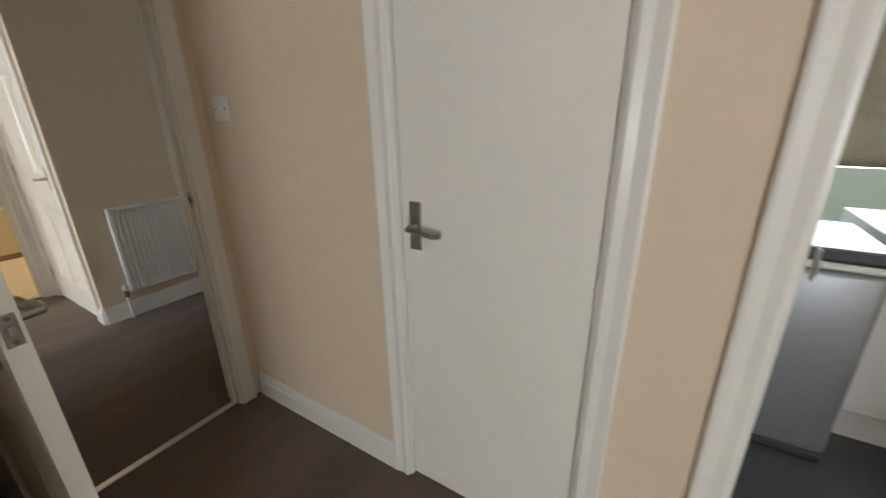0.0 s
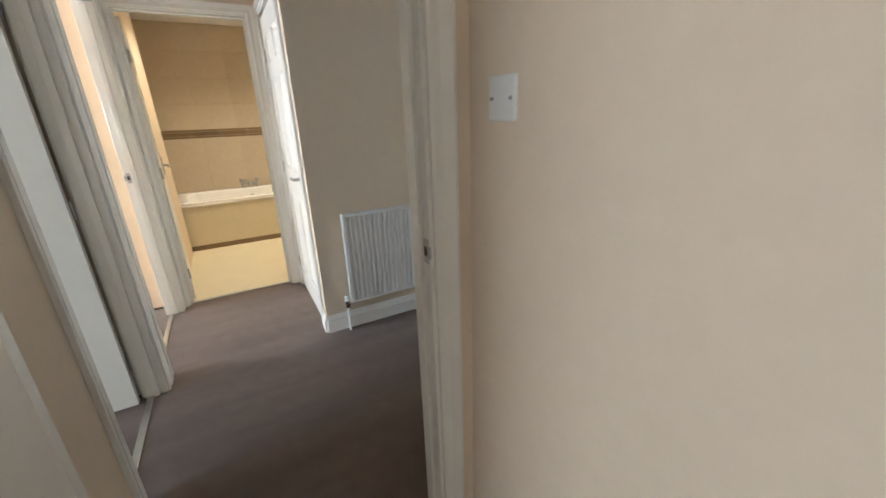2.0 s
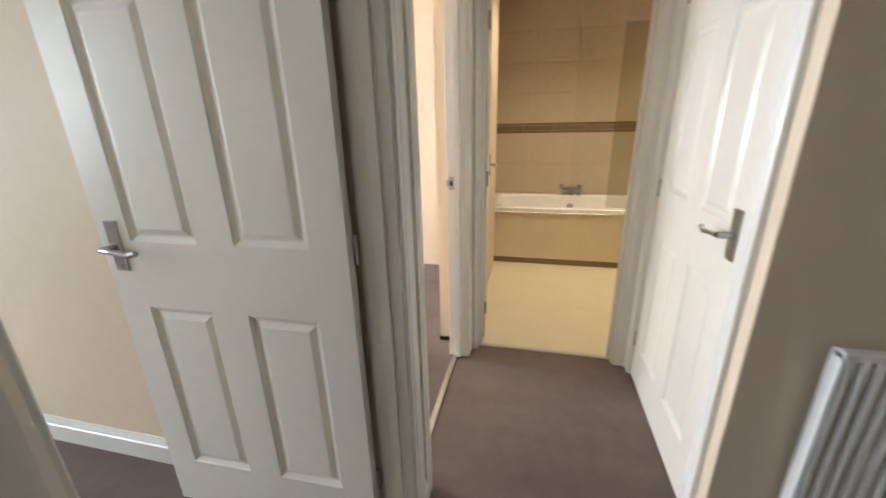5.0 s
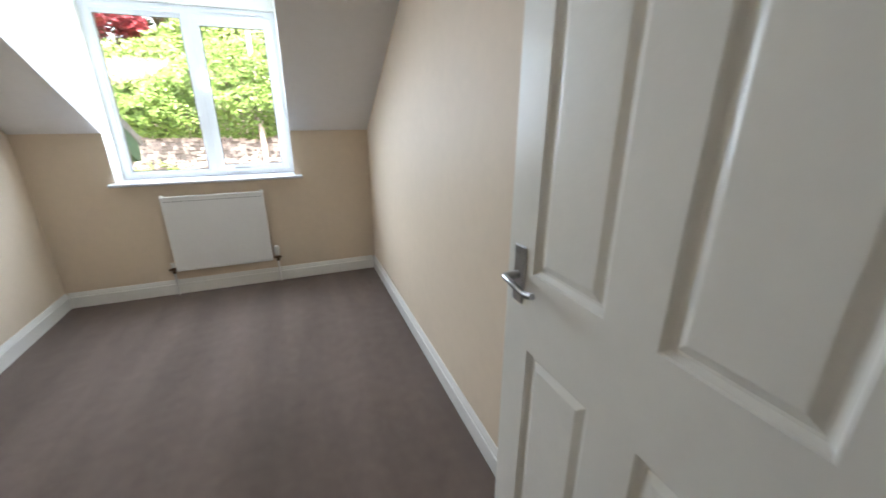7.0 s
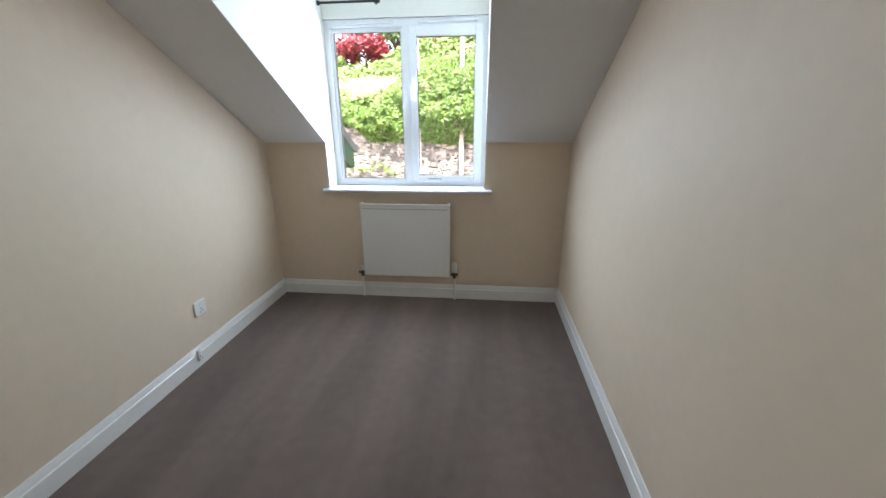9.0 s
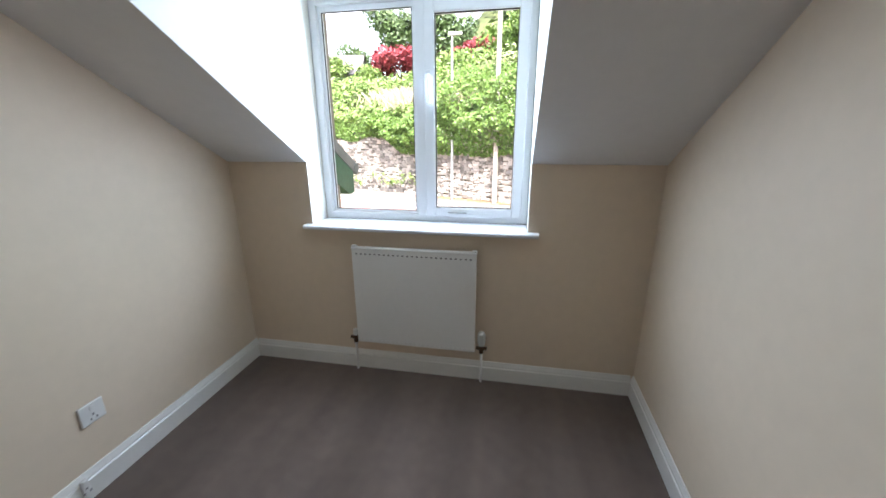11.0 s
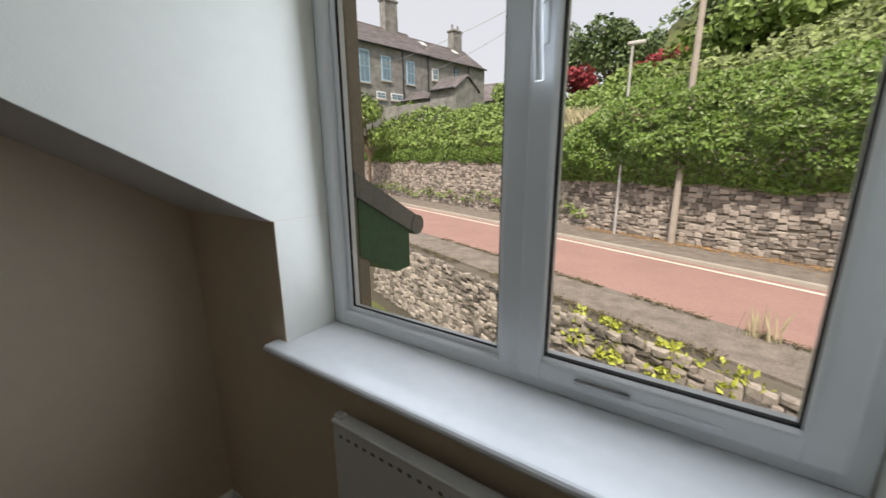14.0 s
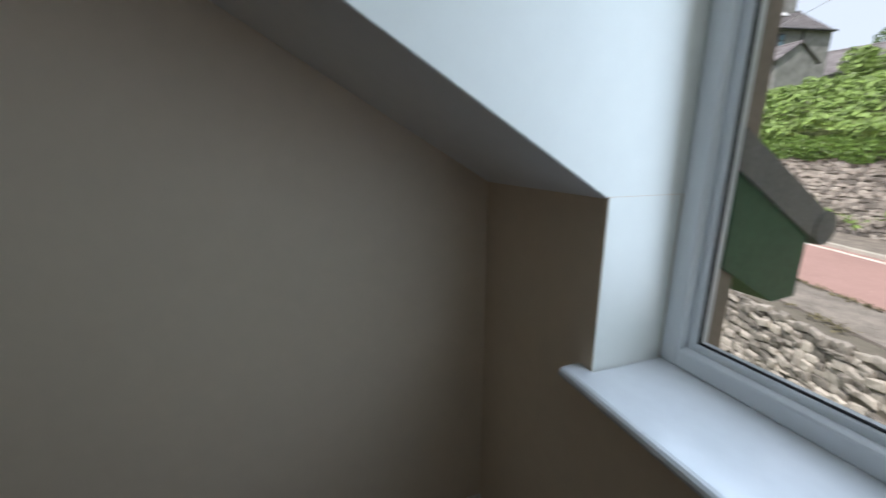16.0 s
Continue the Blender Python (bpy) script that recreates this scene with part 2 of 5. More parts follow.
def tube(bm, pts, r, n=10):
    for i in range(len(pts) - 1):
        add_cyl(bm, pts[i], pts[i + 1], r, n=n)
        if i:
            g = bmesh.ops.create_uvsphere(bm, u_segments=n, v_segments=6, radius=r)
            bmesh.ops.translate(bm, vec=Vector(pts[i]), verts=g["verts"])


def finish(name, bm, material, smooth=False):
    bmesh.ops.recalc_face_normals(bm, faces=bm.faces[:])
    me = bpy.data.meshes.new(name)
    bm.to_mesh(me)
    bm.free()
    me.materials.append(material)
    if smooth:
        me.polygons.foreach_set("use_smooth", [True] * len(me.polygons))
        me.set_sharp_from_angle(angle=radians(35))
    return me


def part(name, bm, material, parent=None, label="", smooth=False):
    ob = new(name, finish(name, bm, material, smooth))
    if parent is not None:
        ob.parent = parent
    if label:
        ob["label"] = label
    return ob


def empty(name, label, category, m=None, group="", kind=""):
    ob = new(name)
    ob.empty_display_size = 0.1
    if m is not None:
        ob.matrix_world = m
    return tagged(ob, label, category, group, kind)


def structure(name, bm, material, label, category, smooth=False):
    return tagged(part(name, bm, material, smooth=smooth), label, category, kind="structure")


def raw_mesh(name, verts, faces, material):
    me = bpy.data.meshes.new(name)
    me.from_pydata(verts, [], faces)
    me.materials.append(material)
    return me


def wall_run(bm, axis, a, b, c0, c1, z0, z1, holes=()):
    """A wall along axis from a to b, between c0 and c1 across, with holes (from, to, bottom, top)."""
    def blk(p, q, lo, hi):
        if q - p > 1e-4 and hi - lo > 1e-4:
            if axis == "x":
                add_box(bm, p, q, c0, c1, lo, hi)
            else:
                add_box(bm, c0, c1, p, q, lo, hi)
    at = a
    for p, q, lo, hi in sorted(holes):
        blk(at, p, z0, z1)
        blk(p, q, z0, lo)
        blk(p, q, hi, z1)
        at = q
    blk(at, b, z0, z1)


CEIL = 2.37
HEAD = 2.03
# ---- the plan: walls ----
# bedroom: x 1.53..3.82, y 0.49..3.845; landing y -1.37..0.39; lobby x..2.36, y -0.62..
SL = 0.595              # rise of the roof slope per metre
SLOPE_Y, SLOPE_Z = 3.845, 1.238
flat_y = SLOPE_Y - (CEIL - SLOPE_Z) / SL


def side_wall(bm, x0, x1, y0, y1, zc=CEIL):
    add_prism(bm, [(y0, 0), (y1, 0), (y1, SLOPE_Z + 0.02), (SLOPE_Y - (zc - SLOPE_Z) / SL, zc + 0.02), (y0, zc + 0.02)], "x", x0, x1)


bm = bmesh.new()
side_wall(bm, 1.43, 1.53, 0.39, 3.845)
structure("wall_bedroom_west", bm, M_WALL, "cream painted plaster bedroom side wall under the roof slope", "wall")
bm = bmesh.new()
side_wall(bm, 3.82, 3.90, 0.49, 3.845)
structure("wall_bedroom_east", bm, M_WALL, "cream painted plaster bedroom side wall under the roof slope", "wall")
# knee wall with the dormer window opening
WX0, WX1, WZ0, WZ1 = 2.015, 3.212, 0.885, 2.085
DORM_Z = 2.30
bm = bmesh.new()
wall_run(bm, "x", 1.43, 3.90, 3.845, 4.12, -0.1, SLOPE_Z + 0.004, [(WX0, WX1, WZ0 - 0.02, 3)])
structure("wall_bedroom_north", bm, M_WALL, "low cream knee wall below the dormer window", "wall")
bm = bmesh.new()
add_box(bm, WX0 - 0.12, WX1 + 0.12, 4.0, 4.10, WZ1, DORM_Z + 0.1)
structure("wall_dormer_head", bm, M_REVEAL, "white painted wall strip above the dormer window", "wall")


def cheek(name, x0, x1):
    b2 = bmesh.new()
    y_top = SLOPE_Y - (DORM_Z - SLOPE_Z) / SL
    add_prism(b2, [(y_top - 0.02, DORM_Z + 0.012), (4.10, DORM_Z + 0.012), (4.10, SLOPE_Z + 0.004), (3.840, SLOPE_Z + 0.004)], "x", x0, x1)
    structure(name, b2, M_REVEAL, "white painted triangular side wall of the dormer", "wall")


cheek("wall_dormer_cheek_1", WX0 - 0.10, WX0)
cheek("wall_dormer_cheek_2", WX1, WX1 + 0.10)
for nm, xa, xb in (("wall_reveal_1", WX0 - 0.006, WX0 + 0.0006), ("wall_reveal_2", WX1 - 0.0006, WX1 + 0.006)):
    bm = bmesh.new()
    add_box(bm, xa, xb, 3.8468, 4.02, WZ0, SLOPE_Z + 0.003)
    structure(nm, bm, M_REVEAL, "white painted window reveal", "wall")
bm = bmesh.new()
add_box(bm, WX0 - 0.1, WX1 + 0.1, SLOPE_Y - (DORM_Z - SLOPE_Z) / SL - 0.05, 4.0, DORM_Z, DORM_Z + 0.08)
structure("ceiling_dormer", bm, M_REVEAL, "white painted flat dormer ceiling", "ceiling")


def slope_slab(name, x0, x1, y_lo, y_hi):
    b2 = bmesh.new()
    z = lambda y: SLOPE_Z + (SLOPE_Y - y) * SL
    add_prism(b2, [(y_lo, z(y_lo)), (y_hi, z(y_hi)), (y_hi, z(y_hi) + 0.14), (y_lo, z(y_lo) + 0.14)], "x", x0, x1)
    structure(name, b2, M_CEIL, "greyish white sloping plaster ceiling", "ceiling")


slope_slab("ceiling_slope_1", 1.50, WX0 - 0.005, flat_y, 3.86)
slope_slab("ceiling_slope_2", WX1 + 0.005, 3.85, flat_y, 3.86)
slope_slab("ceiling_slope_3", WX0, WX1, flat_y, SLOPE_Y - (DORM_Z - SLOPE_Z) / SL)
bm = bmesh.new()
add_box(bm, 1.43, 3.90, 0.39, flat_y + 0.01, CEIL + 0.002, CEIL + 0.12)
structure("ceiling_bedroom", bm, M_CEIL, "white flat bedroom ceiling", "ceiling")

# wall between bedrooms and landing
BD0, BD1 = 3.035, 3.755      # bedroom doorway
RD0, RD1 = 3.94, 4.775       # back bedroom doorway
bm = bmesh.new()
wall_run(bm, "x", 1.43, 6.3, 0.39, 0.487, 0, CEIL, [(BD0 - 0.018, BD1 + 0.018, -0.1, HEAD), (RD0 - 0.018, RD1 + 0.018, -0.1, HEAD)])
structure("wall_landing_north", bm, M_WALL, "cream painted landing wall with two doorways", "wall")
# lobby / landing partition with the first doorway
bm = bmesh.new()
wall_run(bm, "y", -1.47, 0.39, 2.36, 2.46, 0, CEIL, [(-0.518, 0.293, -0.1, HEAD)])
structure("wall_landing_west", bm, M_WALL, "cream painted partition with a doorway", "wall")
# lobby south wall: cupboard door and kitchen doorway
FD0, FD1 = 0.826, 1.405
KD0, KD1 = -0.29, 0.485
bm = bmesh.new()
wall_run(bm, "x", -2.0, 2.36, -0.72, -0.62, 0, CEIL, [(FD0 - 0.018, FD1 + 0.018, -0.1, HEAD), (KD0 - 0.018, KD1 + 0.018, -0.1, HEAD)])
structure("wall_lobby_south", bm, M_WALL, "cream painted lobby wall with a cupboard door", "wall")
# radiator wall, landing south wall, passage south wall
bm = bmesh.new()
wall_run(bm, "y", -1.47, -0.49, 3.89, 3.95, 0, CEIL)
structure("wall_landing_east", bm, M_WALL, "cream painted wall behind the landing radiator", "wall")
SD0, SD1 = 2.955, 3.715
bm = bmesh.new()
wall_run(bm, "x", 2.46, 3.89, -1.42, -1.29, 0, CEIL, [(SD0 - 0.018, SD1 + 0.018, -0.1, HEAD)])
structure("wall_landing_south", bm, M_WALL, "cream painted landing wall with a closed door", "wall")
CD0, CD1 = 4.02, 4.79
bm = bmesh.new()
wall_run(bm, "x", 3.95, 4.87, -0.59, -0.49, 0, CEIL, [(CD0 - 0.018, CD1 + 0.018, -0.1, HEAD)])
structure("wall_passage_south", bm, M_WALL, "cream painted passage wall with a panelled door", "wall")
BA0, BA1 = -0.405, 0.335
bm = bmesh.new()
wall_run(bm, "y", -1.6, 0.39, 4.87, 4.97, 0, CEIL, [(BA0 - 0.018, BA1 + 0.018, -0.1, HEAD)])
structure("wall_bathroom_west", bm, M_WALL, "cream painted wall with the bathroom doorway", "wall")
bm = bmesh.new()
wall_run(bm, "x", 4.97, 7.25, 0.49, 0.59, 0, CEIL)
structure("wall_bathroom_north", bm, M_WALL, "cream bathroom side wall", "wall")
bm = bmesh.new()
wall_run(bm, "x", 4.97, 7.25, -1.7, -1.6, 0, CEIL)
structure("wall_bathroom_south", bm, M_WALL, "cream bathroom side wall", "wall")
bm = bmesh.new()
wall_run(bm, "y", -1.6, 0.49, 7.115, 7.25, 0, CEIL)
wall_bath_east = structure("wall_bathroom_east", bm, M_GROUT, "beige tiled bathroom wall with a brown border band", "wall")

# closing walls of the rooms that are only glimpsed; their window openings are added
bm = bmesh.new()
wall_run(bm, "y", -3.6, 4.0, -2.1, -2.0, 0, CEIL)
structure("wall_living_west", bm, M_WALL, "plain cream closing wall", "wall")
# unseen opening, set far west so its lamp reaches towards the landing
bm = bmesh.new()
wall_run(bm, "x", -2.0, 1.43, 3.845, 3.98, 0, CEIL, [(-1.9, -0.3, 0.85, 2.05)])
structure("wall_living_north", bm, M_WALL, "plain cream closing wall with an added, unseen window opening", "wall")
bm = bmesh.new()
wall_run(bm, "x", 1.53, 2.36, 0.295, 0.385, 0, CEIL)
structure("wall_lobby_north", bm, M_WALL, "plain cream lobby wall behind the open door", "wall")
bm = bmesh.new()
wall_run(bm, "x", -2.0, 1.4, -3.5, -3.4, 0, CEIL, [(-1.3, 0.1, 0.95, 2.05)])
structure("wall_kitchen_south", bm, M_KITWALL, "pale green kitchen wall", "wall")
bm = bmesh.new()
wall_run(bm, "y", -3.4, -0.72, 0.52, 0.60, 0, CEIL)
structure("wall_kitchen_east", bm, M_KITWALL, "pale green kitchen wall", "wall")
bm = bmesh.new()
wall_run(bm, "y", 0.487, 3.98, 6.2, 6.3, 0, CEIL)
structure("wall_back_bedroom_east", bm, M_WALL, "plain cream closing wall", "wall")
bm = bmesh.new()
wall_run(bm, "x", 3.90, 6.2, 3.845, 3.98, 0, CEIL, [(4.3, 5.5, 0.89, 2.1)])
structure("wall_back_bedroom_north", bm, M_WALL, "plain cream closing wall with an added, unseen window opening", "wall")
for nm, x0, x1, y0, y1, z in (("ceiling_landing", 2.36, 4.97, -1.5, 0.39, CEIL), ("ceiling_bathroom", 4.97, 7.25, -1.7, 0.6, CEIL),
                              ("ceiling_lobby", -2.1, 2.36, -3.5, 0.39, CEIL), ("ceiling_living", -2.1, 1.43, 0.39, 3.98, CEIL), ("ceiling_back_bedroom", 3.90, 6.3, 0.39, 3.98, CEIL)):
    bm = bmesh.new()
    add_box(bm, x0, x1, y0, y1, z + 0.001, z + 0.12)
    structure(nm, bm, M_CEIL, "flat white plaster ceiling", "ceiling")
# floors
for nm, x0, x1, y0, y1, m_, lab in (("floor_lobby", -2.1, 2.40, -0.66, 3.98, M_CARPET, "brown taupe carpet of the lobby"),
                                    ("floor_landing", 2.40, 4.92, -1.47, 0.455, M_CARPET, "brown taupe carpet of the landing"),
                                    ("floor_bedroom", 1.43, 3.90, 0.455, 3.98, M_CARPET, "brown taupe bedroom carpet with brushed marks"),
                                    ("floor_back_bedroom", 3.90, 6.3, 0.455, 3.98, M_CARPET, "brown taupe carpet of the back bedroom"),
                                    ("floor_bathroom", 4.92, 7.25, -1.7, 0.59, M_VINYL, "pale cream vinyl bathroom floor"),
                                    ("floor_kitchen", -2.1, 0.60, -3.5, -0.66, M_KITFLOOR, "dark slate grey kitchen floor"),
                                    ("floor_cupboard", 0.60, 2.40, -1.5, -0.66, M_CARPET, "brown carpet inside the cupboard")):
    bm = bmesh.new()
    add_box(bm, x0, x1, y0, y1, -0.1 - (0.002 if nm in ("floor_lobby",) else 0), 0 if nm != "floor_lobby" else -0.0015)
    structure(nm, bm, m_, lab, "floor")


# ---- baseboards and architraves ----
def board_profile(h=0.118, t=0.018):
    return [(0, 0), (t, 0), (t, h * 0.70), (t * 0.72, h * 0.74), (t * 0.72, h * 0.80), (t * 0.5, h * 0.9), (t * 0.3, h), (0, h)]


def skirt(p0, p1, inward, label="white gloss moulded skirting board"):
    p0, p1 = Vector((*p0, 0)), Vector((*p1, 0))
    d = (p1 - p0).normalized()
    inw = Vector((*inward, 0)).normalized()
    b2 = bmesh.new()
    pr = board_profile()
    lo = [b2.verts.new(p0 + inw * t + Vector((0, 0, z))) for t, z in pr]
    hi = [b2.verts.new(p1 + inw * t + Vector((0, 0, z))) for t, z in pr]
    b2.faces.new(lo)
    b2.faces.new(list(reversed(hi)))
    for i in range(len(pr)):
        b2.faces.new((lo[i], hi[i], hi[(i + 1) % len(pr)], lo[(i + 1) % len(pr)]))
    return structure("baseboard", b2, M_GLOSS, label, "baseboard")


skirt((1.53, 0.49), (1.53, 3.845), (1, 0))
skirt((3.82, 0.49), (3.82, 3.845), (-1, 0))
skirt((1.548, 3.845), (3.802, 3.845), (0, -1))
skirt((1.53, 0.487), (2.97, 0.487), (0, 1))
skirt((1.475, -0.62), (2.342, -0.62), (0, 1))
skirt((0.56, -0.62), (0.758, -0.62), (0, 1))
skirt((3.89, -1.29), (3.89, -0.49), (-1, 0))
skirt((3.89, -0.49), (3.965, -0.49), (0, 1))
skirt((3.785, -1.29), (3.872, -1.29), (0, 1))
skirt((2.46, -1.29), (2.885, -1.29), (0, 1))
skirt((2.46, -1.27), (2.46, -0.575), (1, 0))
skirt((2.478, 0.39), (2.97, 0.39), (0, -1))
skirt((1.53, 0.295), (2.36, 0.295), (0, -1))
skirt((3.825, 0.39), (3.87, 0.39), (0, -1))


def casing(name, axis, a, b, c0, c1, faces, label="white gloss door lining with moulded architraves", w=0.066):
    """Door lining and architraves round an opening from a to b along axis, in a wall between c0 and c1."""
    holder = empty(name, label, "door frame", kind="structure")
    prof = [(0.0, 0.0), (0.0, 0.012), (0.008, 0.016), (0.030, 0.012), (0.046, 0.016), (0.058, 0.019), (w, 0.016), (w, 0.0)]

    def pt(u, c, z):
        return (u, c, z) if axis == "x" else (c, u, z)

    b2 = bmesh.new()
    for u0, u1, z0, z1 in ((a, a + 0.018, 0, HEAD), (b - 0.018, b, 0, HEAD), (a, b, HEAD - 0.018, HEAD)):
        p, q = pt(u0, c0 - 0.003, z0), pt(u1, c1 + 0.003, z1)
        add_box(b2, p[0], q[0], p[1], q[1], p[2], q[2], 0.002)
    part("lining", b2, M_GLOSS, holder)
    b2 = bmesh.new()
    mid = (c0 + c1) / 2
    for u0, u1, z0, z1 in ((a + 0.018, a + 0.030, 0, HEAD - 0.018), (b - 0.030, b - 0.018, 0, HEAD - 0.018), (a + 0.03, b - 0.03, HEAD - 0.030, HEAD - 0.018)):
        p, q = pt(u0, mid - 0.018, z0), pt(u1, mid + 0.012, z1)
        add_box(b2, p[0], q[0], p[1], q[1], p[2], q[2], 0.001)
    part("stop", b2, M_GLOSS, holder)
    for c, s in faces:
        for u, d in ((a + 0.008, -1), (b - 0.008, 1)):
            b2 = bmesh.new()
            lo = [b2.verts.new(pt(u + d * px, c + s * pz, 0)) for px, pz in prof]
            hi = [b2.verts.new(pt(u + d * px, c + s * pz, HEAD - 0.008 + px)) for px, pz in prof]
            b2.faces.new(lo)
            b2.faces.new(list(reversed(hi)))
            for i in range(len(prof)):
                b2.faces.new((lo[i], hi[i], hi[(i + 1) % len(prof)], lo[(i + 1) % len(prof)]))
            part("architrave", b2, M_GLOSS, holder)
        b2 = bmesh.new()
        lo = [b2.verts.new(pt(a + 0.008 - px, c + s * pz, HEAD - 0.008 + px)) for px, pz in prof]
        hi = [b2.verts.new(pt(b - 0.008 + px, c + s * pz, HEAD - 0.008 + px)) for px, pz in prof]
        b2.faces.new(lo)
        b2.faces.new(list(reversed(hi)))
        for i in range(len(prof)):
            b2.faces.new((lo[i], hi[i], hi[(i + 1) % len(prof)], lo[(i + 1) % len(prof)]))
        part("architrave", b2, M_GLOSS, holder)
    return holder


f_bed = casing("door_frame_1", "x", BD0 - 0.018, BD1 + 0.018, 0.39, 0.487, ((0.39, -1), (0.487, 1)))
f_back = casing("door_frame_2", "x", RD0 - 0.018, RD1 + 0.018, 0.39, 0.487, ((0.39, -1),))
f_land = casing("door_frame_3", "y", -0.518, 0.293, 2.36, 2.46, ((2.36, -1), (2.46, 1)))
f_cup = casing("door_frame_4", "x", FD0 - 0.018, FD1 + 0.018, -0.72, -0.62, ((-0.62, 1),))
f_kit = casing("door_frame_5", "x", KD0 - 0.018, KD1 + 0.018, -0.72, -0.62, ((-0.62, 1), (-0.72, -1)))
f_side = casing("door_frame_6", "x", SD0 - 0.018, SD1 + 0.018, -1.42, -1.29, ((-1.29, 1),))
f_pass = casing("door_frame_7", "x", CD0 - 0.018, CD1 + 0.018, -0.59, -0.49, ((-0.49, 1),))
f_bath = casing("door_frame_8", "y", BA0 - 0.018, BA1 + 0.018, 4.87, 4.97, ((4.87, -1),), w=0.05)


def strike(parent, m):
    b2 = bmesh.new()
    add_box(b2, -0.012, 0.012, 0, 0.003, -0.032, 0.032, 0.001, m)
    add_box(b2, 0.012, 0.024, 0, 0.003, -0.016, 0.016, 0.001, m)
    pl = part("strike_plate", b2, M_CHROME, parent, "worn steel strike plate")
    b2 = bmesh.new()
    add_box(b2, -0.007, 0.007, 0.0025, 0.0045, -0.012, 0.012, 0, m)
    part("latch_hole", b2, M_BLACK, pl)


strike(f_land, Matrix.Translation((2.375, -0.500, 1.02)) @ pose(0, 0, 0, 0, 0, 180) @ Matrix.Diagonal((1, -1, 1, 1)))
strike(f_back, Matrix.Translation((4.757, 0.462, 1.01)) @ pose(0, 0, 0, 0, 0, 90))
strike(f_kit, Matrix.Translation((KD1 - 0.0185, -0.64, 1.06)) @ pose(0, 0, 0, 0, 0, 90))

# carpet bars on the thresholds
for nm, x0, x1, y0, y1 in (("threshold_strip", 2.385, 2.415, -0.50, 0.275), ("threshold_strip", BD0, BD1, 0.448, 0.478), ("threshold_strip", RD0, RD1, 0.445, 0.472), ("threshold_strip", 4.905, 4.935, BA0, BA1)):
    bm = bmesh.new()
    add_box(bm, x0, x1, y0, y1, -0.002, 0.006, 0.0025)
    structure(nm, bm, M_STRIP, "satin aluminium carpet bar on the threshold", "threshold")


# ---- doors ----
def lever(parent, u, z, face, out, tow, mat_=None):
    """Lever handle on a back plate. u along the leaf, face the plane, out +-1 across, tow the way the lever points."""
    mat_ = mat_ or M_CHROME
    b2 = bmesh.new()
    add_box(b2, u - 0.021, u + 0.021, min(face, face + out * 0.007), max(face, face + out * 0.007), z - 0.075, z + 0.075, 0.003)
    h = part("handle", b2, mat_, parent, "brushed chrome lever handle")
    b2 = bmesh.new()
    add_cyl(b2, (u, face + out * 0.006, z), (u, face + out * 0.045, z), 0.010, n=14)
    tube(b2, [(u, face + out * 0.045, z), (u + tow * 0.035, face + out * 0.049, z - 0.001), (u + tow * 0.085, face + out * 0.047, z - 0.010), (u + tow * 0.112, face + out * 0.044, z - 0.004)], 0.0078, 12)
    part("lever", b2, mat_, h, smooth=True)
    for dz in (-0.058, 0.058):
        b2 = bmesh.new()
        add_cyl(b2, (u, face + out * 0.006, z + dz), (u, face + out * 0.0085, z + dz), 0.005, n=10)
        part("screw", b2, mat_, h)


PANELS6 = [(0.20, 0.80), (1.005, 1.605), (1.70, 1.865)]


